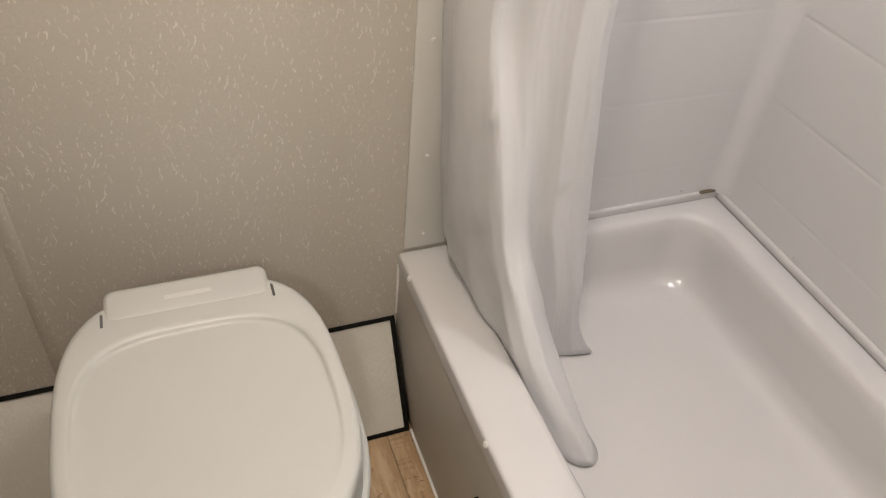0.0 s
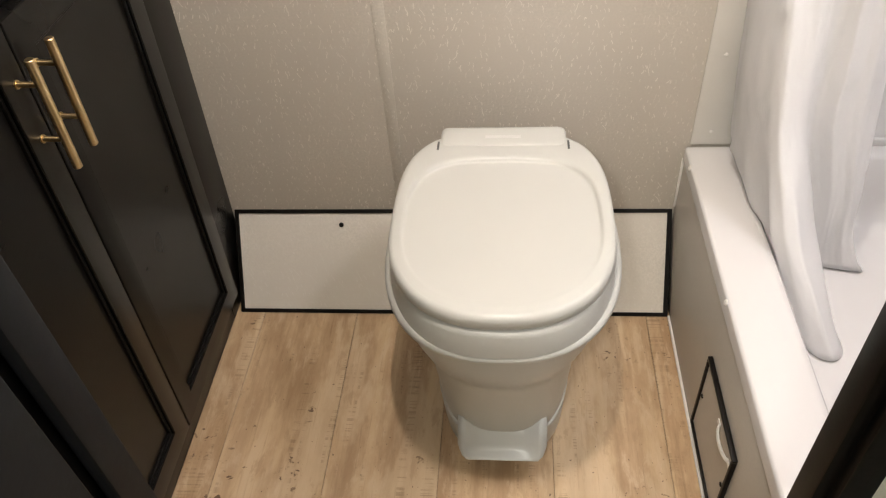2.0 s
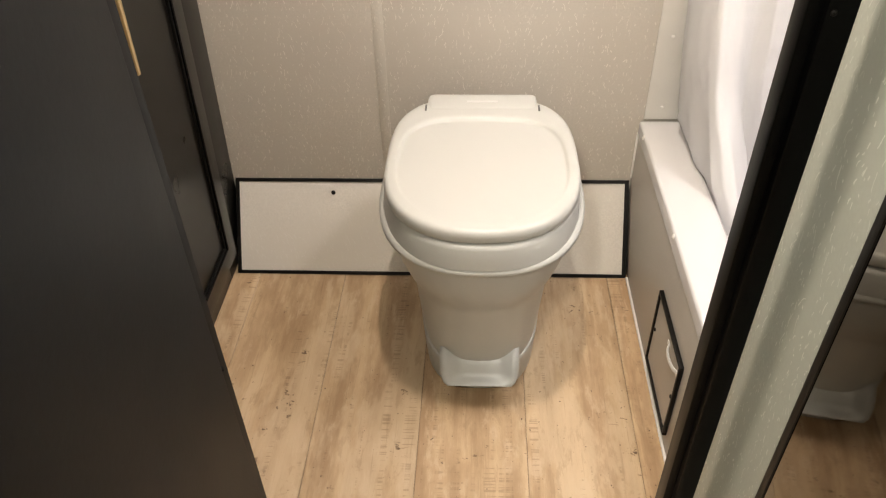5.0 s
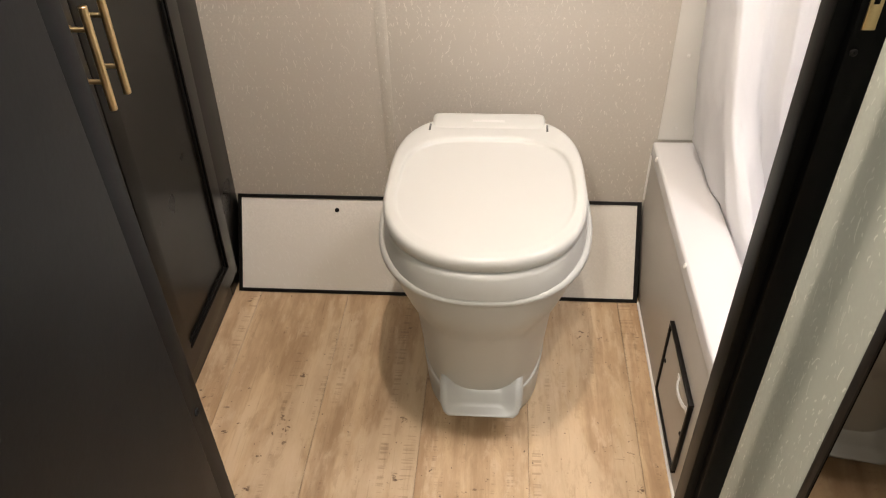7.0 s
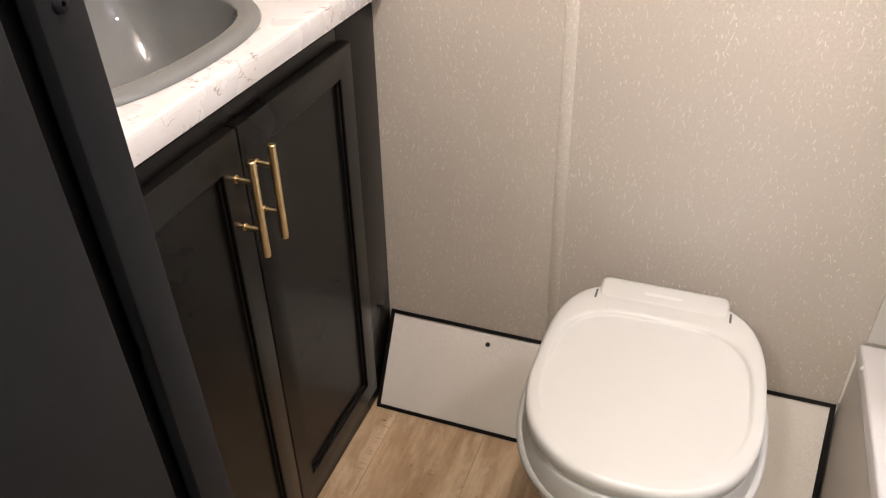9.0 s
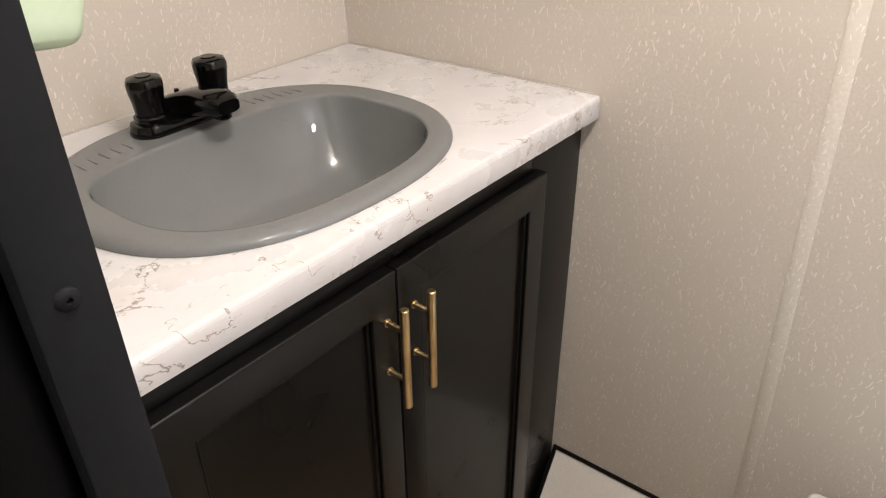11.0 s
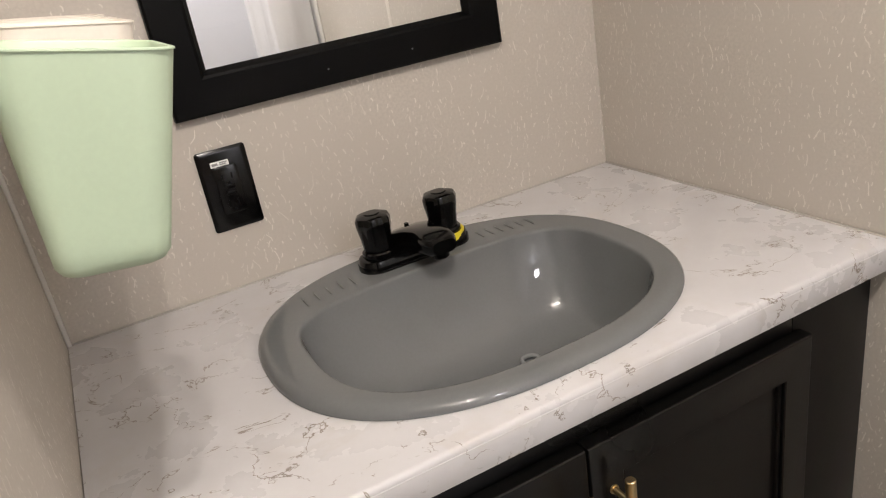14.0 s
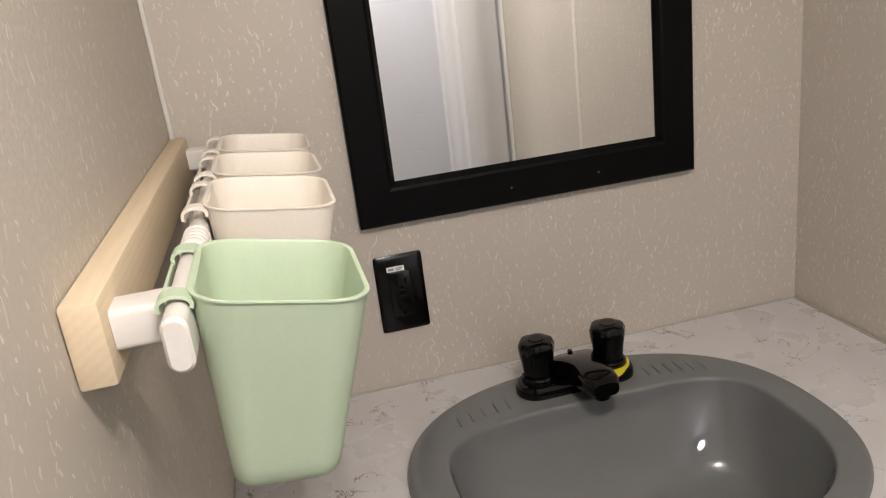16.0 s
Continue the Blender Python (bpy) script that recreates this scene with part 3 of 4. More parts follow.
def vanity():
    t = thing("vanity_cabinet", 0, 0, 0, "black painted bathroom vanity cabinet with two closed doors", "cabinet", lean=LEAN)
    body = box(-0.440, -0.020, YD + 0.002, YD + 0.016, 0.0, 0.872)
    box(-0.440, -0.020, -0.0160, -0.0015, 0.0, 0.872, 0, 2, body)
    box(-0.440, -0.020, YD + 0.016, -0.0160, 0.060, 0.075, 0, 2, body)
    part("body", body, CABINET, t)
    face = box(-0.020, 0.0, YD + 0.002, YD + 0.130, 0.0, 0.872, 0.0012)
    box(-0.020, 0.0, -0.140, -0.0015, 0.0, 0.872, 0.0012, 2, face)
    box(-0.020, -0.0004, YD + 0.130, -0.140, 0.0, 0.085, 0.0012, 2, face)
    box(-0.020, -0.0004, YD + 0.130, -0.140, 0.800, 0.872, 0.0012, 2, face)
    part("face_frame", face, CABINET, t)
    part("rubber_bumper", rod((0.0002, -0.470, 0.838), (0.0014, -0.470, 0.838), 0.004, 12), DEEP_BLACK, t)
    shaker_door(t, -0.4550, -0.1300, 0.070, 0.8500, -0.4278)
    shaker_door(t, -0.7825, -0.4580, 0.070, 0.8500, -0.4762)


vanity()


def counter():
    x0, x1, y0, y1 = XL + 0.001, 0.043, YD + 0.001, -0.0015
    t, r = 0.036, 0.006
    bm = bmesh.new()
    hole = oval_sink(0.192, 0.228, COUNTER)
    n = len(hole)
    outer = []
    for p in hole:
        d = Vector((p.x - SINK_C[0], p.y - SINK_C[1]))
        k = min(((x1 if d.x > 0 else x0) - SINK_C[0]) / d.x if abs(d.x) > 1e-6 else 1e9, ((y1 if d.y > 0 else y0) - SINK_C[1]) / d.y if abs(d.y) > 1e-6 else 1e9)
        outer.append(Vector((SINK_C[0] + d.x * k, SINK_C[1] + d.y * k, COUNTER)))
    for cx, cy in ((x0, y0), (x0, y1), (x1, y0), (x1, y1)):
        near = min(range(n), key=lambda i: (outer[i].x - cx) ** 2 + (outer[i].y - cy) ** 2)
        outer[near] = Vector((cx, cy, COUNTER))

    def level(z, cut):
        return [Vector((min(p.x, x1 - cut), p.y, z)) for p in outer]

    rings([hole, level(COUNTER, r), level(COUNTER - r * 0.3, r * 0.3), level(COUNTER - r, 0), level(COUNTER - t, 0), [Vector((p.x, p.y, COUNTER - t)) for p in hole]], False, bm, wrap=True)
    top = thing("countertop", -0.2, -0.45, COUNTER - t, "white marble-look laminate countertop with brown-grey veins", "countertop")
    part("slab", bm, MARBLE, top, smooth=50)
    part("edge_band", box(x1 - 0.002, x1 + 0.0008, y0, y1, COUNTER - t, COUNTER - 0.0070, 0.0006), MARBLE, top, "laminate strip along the front edge")
    part("wall_bead", box(x0, x0 + 0.003, y0, y1, COUNTER - 0.001, COUNTER + 0.002, 0.0008), APRON, top, "thin greyish sealant bead")
    part("wall_bead", box(x0 + 0.003, x1 - 0.004, y1 - 0.003, y1, COUNTER - 0.001, COUNTER + 0.002, 0.0008), APRON, top, "thin greyish sealant bead")


SINK_C = (-0.2056, -0.4414)


def oval_sink(ax, ay, z, n=2.35, cx=None, cy=None, count=96):
    cx = SINK_C[0] if cx is None else cx
    cy = SINK_C[1] if cy is None else cy
    return [Vector((cx + ax * power(math.cos(a), n), cy + ay * power(math.sin(a), n), z)) for a in [2 * math.pi * k / count for k in range(count)]]


def basin_line(front, back, ay, z, nf=2.45, nb=3.6, cx=-0.190, cy=-0.4390, count=96):
    """The bowl's outline: bowed towards the room, squarer and straight along the tap deck."""
    out = []
    for k in range(count):
        a = 2 * math.pi * k / count
        c, s = math.cos(a), math.sin(a)
        n = nf if c > 0 else nb
        out.append(Vector((cx + (front if c > 0 else back) * power(c, n), cy + ay * power(s, n), z)))
    return out


counter()


def sink():
    t = thing("sink", SINK_C[0], SINK_C[1], COUNTER - 0.13, "glossy grey plastic drop-in oval sink in the countertop", "sink")
    z = COUNTER
    bx, by = -0.125, -0.4400
    loops = [oval_sink(a, b, z + h) for a, b, h in ((0.2191, 0.2600, 0.0005), (0.2189, 0.2598, 0.0024), (0.2177, 0.2586, 0.0052), (0.2155, 0.2564, 0.0077), (0.2124, 0.2533, 0.0097), (0.2084, 0.2493, 0.0110), (0.2040, 0.2448, 0.0114), (0.1995, 0.2400, 0.0110))]
    loops += [basin_line(f, b, w, z + h, 2.55, 3.8 - 1.1 * min(1.0, max(0.0, (-h - 0.02) / 0.08))) for f, b, w, h in (
        (0.1735, 0.1305, 0.2160, 0.0100), (0.1705, 0.1275, 0.2130, 0.0095), (0.1688, 0.1258, 0.2113, 0.0080), (0.1678, 0.1248, 0.2103, 0.0052), (0.1668, 0.1236, 0.2092, -0.0030),
        (0.1620, 0.1130, 0.2030, -0.0280), (0.1550, 0.1000, 0.1950, -0.0560), (0.1460, 0.0840, 0.1840, -0.0830), (0.1390, 0.0720, 0.1750, -0.0990))]
    loops += [basin_line(f, b, w, z + h, 2.5, 2.6, -0.130) for f, b, w, h in ((0.0720, 0.1200, 0.1630, -0.1120), (0.0620, 0.1020, 0.1430, -0.1195), (0.0480, 0.0720, 0.1050, -0.1240))]
    loops += [oval_sink(0.0260, 0.0260, z - 0.1265, 2.0, bx, by), oval_sink(0.0260, 0.0260, z - 0.1330, 2.0, bx, by)]
    part("basin", rings(loops, "last"), SINK, t, smooth=60)
    drain = rings([oval_sink(r, r, z + h, 2.0, bx, by, 24) for r, h in ((0.0255, -0.1278), (0.0255, -0.1250), (0.0225, -0.1235), (0.0200, -0.1245), (0.0190, -0.1300))])
    part("drain", drain, CHROME, t, "chrome drain ring")
    part("stopper", rings([oval_sink(r, r, z + h, 2.0, bx, by, 24) for r, h in ((0.0165, -0.1298), (0.0165, -0.1245), (0.0140, -0.1225), (0.004, -0.1220))]), CHROME, t)
    for count, ya, yb in ((5, -0.5400, -0.6120), (6, -0.3390, -0.2640)):
        for k in range(count):
            s = k / (count - 1)
            x, y = -0.3520 + 0.016 * s ** 1.5, ya + (yb - ya) * s
            # near-flush strips darker than the sink: the ridges' shade is put into the grey
            part("soap_ridge_shade", box(x - 0.0125, x + 0.0125, y - 0.0010, y + 0.0010, z + 0.0085, z + 0.0114, 0.0006), SLOT_SHADE, t)


sink()


def plastic_ring():
    x, y, z = -0.198, -0.372, COUNTER - 0.1160
    t = thing("plastic_ring", x, y, z, "small clear grey plastic ring lying in the sink", "ring")
    loops = [[Vector((x + (0.0115 + 0.0034 * math.cos(b)) * math.cos(a), y + (0.0115 + 0.0034 * math.cos(b)) * math.sin(a), z + 0.0030 * math.sin(b))) for b in [2 * math.pi * q / 10 for q in range(10)]] for a in [2 * math.pi * q / 28 for q in range(28)]]
    part("band", rings(loops, False, None, True), RING_CLEAR, t, smooth=80)


plastic_ring()


def faucet():
    z = COUNTER + 0.0098
    t = thing("faucet", -0.370, -0.4365, z, "glossy black two-handle centreset bathroom faucet", "faucet")
    cx, cy = -0.368, -0.4365
    base = rings([rounded(cx - a, cx + a, cy - b, cy + b, z + h, a - 0.001) for h, a, b in ((0, 0.0285, 0.0840), (0.009, 0.0285, 0.0840), (0.016, 0.0255, 0.0810), (0.018, 0.0210, 0.0765))])
    part("base", base, FAUCET, t)
    for side in (-1, 1):
        y = cy + side * 0.0515
        part("collar", rod((cx, y, z + 0.014), (cx, y, z + 0.026), 0.0235, 24, 0.002), FAUCET, t)
        loops = []
        for h, r in ((0.024, 0.0185), (0.030, 0.0205), (0.045, 0.0220), (0.060, 0.0245), (0.070, 0.0250), (0.075, 0.0225), (0.0775, 0.0150)):
            loop = []
            for k in range(48):
                a = 2 * math.pi * k / 48
                rr = r * (1 - 0.075 * (0.5 + 0.5 * math.cos(6 * a)) ** 2 * (1 if h > 0.028 else 0))
                loop.append(Vector((cx + rr * math.cos(a), y + rr * math.sin(a), z + h)))
            loops.append(loop)
        knob = part("handle", rings(loops), FAUCET, t, "faceted black knob")
        part("cap", rod((cx, y, z + 0.0772), (cx, y, z + 0.0790), 0.0110, 20, 0.0008), FAUCET, knob)
        if side > 0:
            tag = bmesh.new()
            rings([[Vector((cx + r * math.cos(a), y + r * math.sin(a), z + h)) for a in [2 * math.pi * k / 32 for k in range(32)]] for h, r in ((0.0090, 0.0250), (0.0090, 0.0285), (0.0190, 0.0275), (0.0190, 0.0240))], False, tag, wrap=True)
            part("tag_ring", tag, YELLOW, t, "yellow paper tag round the collar")
    spout = []
    for x, w, h0, h1 in ((cx - 0.023, 0.0340, 0.010, 0.030), (cx - 0.014, 0.0390, 0.010, 0.039), (cx + 0.004, 0.0380, 0.010, 0.045), (cx + 0.020, 0.0300, 0.010, 0.050), (cx + 0.034, 0.0255, 0.014, 0.053), (cx + 0.050, 0.0245, 0.019, 0.056), (cx + 0.075, 0.0235, 0.026, 0.058), (cx + 0.095, 0.0220, 0.028, 0.056), (cx + 0.105, 0.0165, 0.032, 0.050)):
        c = (h0 + h1) / 2
        hh = (h1 - h0) / 2
        spout.append([Vector((x, cy + w * power(math.cos(a), 3.2), z + c + hh * power(math.sin(a), 3.2))) for a in [2 * math.pi * k / 28 for k in range(28)]])
    part("spout", rings(spout), FAUCET, t)
    part("aerator", rod((cx + 0.088, cy, z + 0.022), (cx + 0.088, cy, z + 0.038), 0.0115, 20, 0.0015), FAUCET, t)
    part("lift_rod", rod((cx - 0.012, cy, z + 0.034), (cx - 0.012, cy, z + 0.0435), 0.0035, 12, 0.0005), FAUCET, t)


faucet()


def outlet():
    t = thing("wall_outlet", XL, -0.640, 1.015, "black wall outlet with cover plate and small white sticker", "outlet")
    y0, y1, z0, z1 = -0.6750, -0.6060, 1.0150, 1.1295
    ys, zs = (y0 + y1) / 2, (z0 + z1) / 2

    def slab(dy, dz, x):
        return [Vector((XL + x, p.x, p.y)) for p in rounded(ys - dy, ys + dy, zs - dz, zs + dz, 0, 0.004, 3)]

    part("cover_plate", rings([slab(0.0345, 0.0572, 0.0005), slab(0.0345, 0.0572, 0.0022), slab(0.0300, 0.0528, 0.0052)]), OUTLET, t)
    part("receptacle", rings([slab(0.0165, 0.0335, 0.0050), slab(0.0165, 0.0335, 0.0072), slab(0.0158, 0.0328, 0.0078)]), OUTLET, t)
    for z in (zs - 0.019, zs + 0.019):
        for dy in (-0.0063, 0.0063):
            part("slot", box(XL + 0.0076, XL + 0.0082, ys + dy - 0.0011, ys + dy + 0.0011, z - 0.004, z + 0.004), JAMB, t)
        part("slot", rod((XL + 0.0076, ys, z - 0.0095), (XL + 0.0082, ys, z - 0.0095), 0.0024, 12), JAMB, t)
    for dz in (-0.0045, 0.0045):
        part("test_button", box(XL + 0.0076, XL + 0.0090, ys - 0.007, ys + 0.007, zs + dz - 0.003, zs + dz + 0.003, 0.0008), OUTLET, t)
    label = part("sticker", box(XL + 0.0052, XL + 0.0057, -0.6580, -0.6330, 1.1060, 1.1135), LABEL_WHITE, t, "small white sticker with grey print")
    part("print", box(XL + 0.0056, XL + 0.0060, -0.6560, -0.6480, 1.1080, 1.1115), LABEL_GREY, label)
    part("print", box(XL + 0.0056, XL + 0.0060, -0.6455, -0.6350, 1.1102, 1.1117), LABEL_GREY, label)
    part("print", box(XL + 0.0056, XL + 0.0060, -0.6455, -0.6370, 1.1078, 1.1092), LABEL_GREY, label)


outlet()


def wall_mirror():
    y0, y1, z0, z1, w = -0.6850, -0.1880, 1.1770, 1.8700, 0.0560
    t = thing("wall_mirror", XL, (y0 + y1) / 2, z0, "rectangular mirror in a wide black frame over the vanity", "mirror")
    prof = ((0.0, 0.001), (0.0, 0.016), (0.003, 0.019), (w - 0.010, 0.019), (w - 0.006, 0.017), (w, 0.008), (w, 0.001))
    loops = [[Vector((XL + x, y0 + i, z0 + i)), Vector((XL + x, y1 - i, z0 + i)), Vector((XL + x, y1 - i, z1 - i)), Vector((XL + x, y0 + i, z1 - i))] for i, x in prof]
    part("frame", rings(loops, False, None, True), FRAME_BLACK, t, smooth=25)
    part("glass", box(XL + 0.002, XL + 0.0065, y0 + w - 0.003, y1 - w + 0.003, z0 + w - 0.003, z1 - w + 0.003), MIRROR, t, "mirror glass")
    for y in (-0.47, -0.34):
        part("nail", screw_head((XL + 0.0190, y, z0 + 0.022), (1, 0, 0), 0.0014), NAIL, t)


wall_mirror()


# ---- basket rail on the doorway wall ----
solid("rail_board", box(-0.470, 0.112, YD + 0.0005, YD + 0.021, 1.286, 1.335, 0.0025), PINE, "raw pine batten screwed to the wall", "board")


def rail():
    t = thing("hanging_rail", -0.16, -0.845, 1.29, "white plastic hanging rail on a pine batten", "rail")
    for x in (0.086, -0.440):
        arm = [[Vector((p.x, y, p.y)) for p in rounded(x - 0.014, x + 0.014, 1.3000, 1.3240, 0, 0.004, 3)] for y in (YD + 0.0215, -0.846)]
        part("bracket", rings(arm), WHITE_PLASTIC, t)
    bar = [[Vector((x, p.x, p.y)) for p in rounded(-0.8415 - w, -0.8415 + w, 1.3115 - h, 1.3115 + h, 0, w - 0.0004, 5)] for x, w, h in ((0.1365, 0.0052, 0.0135), (0.1345, 0.0070, 0.0155), (-0.448, 0.0070, 0.0155), (-0.451, 0.0052, 0.0135))]
    part("bar", rings(bar), WHITE_PLASTIC, t)
    for k in range(5):
        x = -0.004 - 0.0085 * k
        ring = [[Vector((x + dx, p.x, p.y)) for p in rounded(-0.8415 - w, -0.8415 + w, 1.3115 - h, 1.3115 + h, 0, w - 0.0004, 5)] for dx, w, h in ((0.003, 0.0074, 0.0158), (0.001, 0.0094, 0.0176), (-0.002, 0.0094, 0.0176), (-0.004, 0.0074, 0.0158))]
        part("ring", rings(ring), WHITE_PLASTIC, t)


rail()


def basket(name, mat, label, x, y, z, tilt):
    """A tapered bin with a rolled rim, hung from the bar by two hooks."""
    t = thing(name, 0, 0, 0, label, "basket", "baskets on the rail", lean=pose(x, y, z, tilt, 0, 0))
    W, D, H = 0.0600, 0.0948, 0.1285

    def lay(h, grow):
        s = h / H
        w, d0, d1 = W * (0.66 + 0.34 * s), 0.0105 * (1 - s) - 0.0015 * s, D * (0.765 + 0.235 * s)
        r = 0.012 + 0.012 * s
        return [Vector((p.x, p.y, h - H - 0.009 * s * p.y / D)) for p in rounded(-w + grow, w - grow, d0 + grow, d1 - grow, 0, r - grow * 0.5, 7)]

    outer = [lay(0.0, 0.006), lay(0.002, 0.0025), lay(0.007, 0.0)] + [lay(H * k / 8, 0.0) for k in range(1, 9)]
    rim = [lay(H + 0.0002, -0.0009), lay(H + 0.0012, -0.0007), lay(H + 0.0016, 0.0006), lay(H + 0.0010, 0.0020)]
    inner = [lay(H * k / 8, 0.0022) for k in range(8, 0, -1)] + [lay(0.006, 0.004), lay(0.004, 0.010)]
    part("bin", rings(outer + rim + inner), mat, t, smooth=50)
    for hx in (-0.043, 0.043):
        prof = []
        for k in range(15):
            a = radians(-20 + 200 * k / 14)
            prof.append((-0.0085 + 0.0088 * math.cos(a), -0.0045 + 0.0052 * math.sin(a)))
        prof.append((-0.0170, -0.0080))
        loops = []
        for k, (py, pz) in enumerate(prof):
            q = prof[min(k + 1, len(prof) - 1)]
            o = prof[max(k - 1, 0)]
            d = Vector((q[0] - o[0], q[1] - o[1])).normalized()
            nrm = Vector((-d.y, d.x)) * 0.0011
            loops.append([Vector((hx + sx, py + s * nrm.x, pz + s * nrm.y)) for sx, s in ((-0.0065, -1), (0.0065, -1), (0.0065, 1), (-0.0065, 1))])
        part("hook", rings(loops), mat, t, smooth=50)
    part("hook_bridge", box(-0.035, 0.035, -0.0035, 0.0012, -0.012, 0.0008, 0.0008), mat, t)
    part("hook_bridge", box(-0.035, 0.035, -0.0184, -0.0162, -0.0125, -0.0060, 0.0008), mat, t)
    return t


basket("storage_basket", MINT, "mint green tapered plastic basket hung on the rail", 0.066, -0.8330, 1.3290, -6)
cream = basket("storage_basket", CREAM, "cream tapered plastic basket hung on the rail", -0.106, -0.8330, 1.3355, -3)
copy_thing(cream, pose(-0.235, -0.8330, 1.3355, -2.5, 0, 0.6))
copy_thing(cream, pose(-0.362, -0.8330, 1.3360, -2, 0, -0.5))


# ---- toilet ----
def toilet():
    cx = 0.5735
    t = thing("toilet", cx, -0.3, 0, "white plastic pedestal camper toilet with closed lid", "toilet")
    bowl = [oval(cx, -0.300, z, a, f, b, n) for z, a, f, b, n in (
        (0.000, 0.106, 0.150, 0.150, 2.8), (0.004, 0.109, 0.154, 0.155, 2.8), (0.030, 0.111, 0.158, 0.157, 2.8), (0.060, 0.113, 0.163, 0.158, 2.7),
        (0.100, 0.116, 0.168, 0.160, 2.6), (0.160, 0.122, 0.178, 0.165, 2.5), (0.215, 0.128, 0.188, 0.170, 2.4), (0.245, 0.131, 0.194, 0.175, 2.4),
        (0.262, 0.136, 0.200, 0.180, 2.4), (0.280, 0.146, 0.212, 0.188, 2.4), (0.315, 0.159, 0.224, 0.196, 2.4), (0.350, 0.168, 0.230, 0.204, 2.4), (0.372, 0.171, 0.232, 0.208, 2.4))]
    part("bowl", rings(bowl), TOILET, t, smooth=60)
    collar = []
    for z, a, f, b in ((0.0005, 0.1105, 0.1555, 0.1575), (0.030, 0.1135, 0.1605, 0.1595), (0.070, 0.1160, 0.1655, 0.1612), (0.096, 0.1180, 0.1690, 0.1625), (0.098, 0.1172, 0.1682, 0.1618), (0.0985, 0.1145, 0.1660, 0.1590)):
        collar.append([Vector((p.x, p.y, p.z * 0.70 + 0.060 * (p.z / 0.098) * min(1.0, max(0.0, (p.y + 0.475) / 0.16)))) for p in oval(cx, -0.300, z, a, f, b, 2.65)])
    part("base_collar", rings(collar), TOILET, t, smooth=60)
    lip = [oval(cx, -0.305, z, a, f, b, 2.4) for z, a, f, b in ((0.370, 0.172, 0.226, 0.206), (0.368, 0.180, 0.231, 0.212), (0.372, 0.1845, 0.235, 0.216), (0.379, 0.1845, 0.235, 0.216), (0.384, 0.180, 0.231, 0.212), (0.385, 0.174, 0.226, 0.208))]
    part("rim", rings(lip), TOILET, t, smooth=60)
    seat = [oval(cx, -0.310, z, a, f, b, 2.4) for z, a, f, b in ((0.3835, 0.174, 0.229, 0.210), (0.398, 0.1735, 0.228, 0.210), (0.420, 0.1695, 0.225, 0.208), (0.4285, 0.1660, 0.222, 0.206), (0.4310, 0.159, 0.213, 0.200))]
    part("seat", rings(seat), TOILET, t, smooth=60)
    lid = []
    for z, s in ((0.4335, 0.955), (0.4337, 0.994), (0.4355, 1.0), (0.4455, 1.0), (0.4510, 0.993), (0.4545, 0.976), (0.4562, 0.950), (0.4567, 0.900), (0.4562, 0.888), (0.4530, 0.873), (0.4506, 0.865), (0.4497, 0.853), (0.4494, 0.835)) + tuple((0.4494, 0.835 - 0.0775 * k) for k in range(1, 11)):
        back = 0.238 if s > 0.94 else 0.238 - 0.060 * min(1.0, (0.94 - s) / 0.045)
        loop = oval(cx, -0.338, z, 0.1690 * s, 0.193 * s, back * s, 2.35, 3.3)
        if s < 0.90:
            for p in loop:
                k = min(1.0, max(0.0, (p.y + 0.47) / 0.20))
                p.z = 0.4572 + (p.z - 0.4572) * k * k * (3 - 2 * k)
        lid.append(loop)
    part("lid", rings(lid), TOILET, t, smooth=60)
    cover = rings([[Vector((p.x, p.y, z + (p.y + 0.13) * 0.06)) for p in rounded(cx - w, cx + w, y0, y1, 0, 0.012, 5)] for z, w, y0, y1 in ((0.4200, 0.1065, -0.152, -0.092), (0.4490, 0.1065, -0.152, -0.092), (0.4560, 0.1045, -0.1505, -0.096), (0.4585, 0.1000, -0.146, -0.103))])
    part("hinge_cover", cover, TOILET, t, smooth=60)
    for side in (-1, 1):
        # solid strip in place of an open gap, whose shade its grey paints
        part("hinge_slot_shade", box(cx + side * 0.1086 - 0.0020, cx + side * 0.1086 + 0.0020, -0.158, -0.134, 0.4450, 0.4572, 0.0012), SLOT_SHADE, t, "dark strip painting the shade of the gap beside the hinge")
    part("brand_mark", box(cx - 0.030, cx + 0.030, -0.1290, -0.1210, 0.4583, 0.4590), TOILET_MARK, t, "faint raised pale mark")
    loops = []
    section = ((-0.440, 0.118), (-0.455, 0.117), (-0.468, 0.111), (-0.480, 0.101), (-0.489, 0.089), (-0.496, 0.077), (-0.5015, 0.068), (-0.5035, 0.063), (-0.5015, 0.0595), (-0.492, 0.0585), (-0.470, 0.066), (-0.440, 0.080))
    for x in (-0.0755, -0.0748, -0.0725, -0.0680, -0.0600, -0.0500, -0.0350, -0.0180, 0.0, 0.0180, 0.0350, 0.0500, 0.0600, 0.0680, 0.0725, 0.0748, 0.0755):
        e = abs(x) / 0.0755
        shrink = 1.0 - 0.42 * max(0.0, (e - 0.78) / 0.22) ** 2.2
        dish = 0.0135 * max(0.0, 1 - (e / 0.84) ** 6)
        loop = []
        for k, (y, z) in enumerate(section):
            yy, zz = -0.452 + (y + 0.452) * shrink, 0.100 + (z - 0.100) * shrink
            if k < 7:
                deep = dish * (1.0, 1.0, 1.0, 1.0, 0.95, 0.75, 0.15)[k]
                yy, zz = yy + deep * 0.6, zz - deep * 0.85
            loop.append(Vector((cx + x, yy, zz)))
        loops.append(loop)
    part("flush_pedal", rings(loops), TOILET, t, smooth=60)


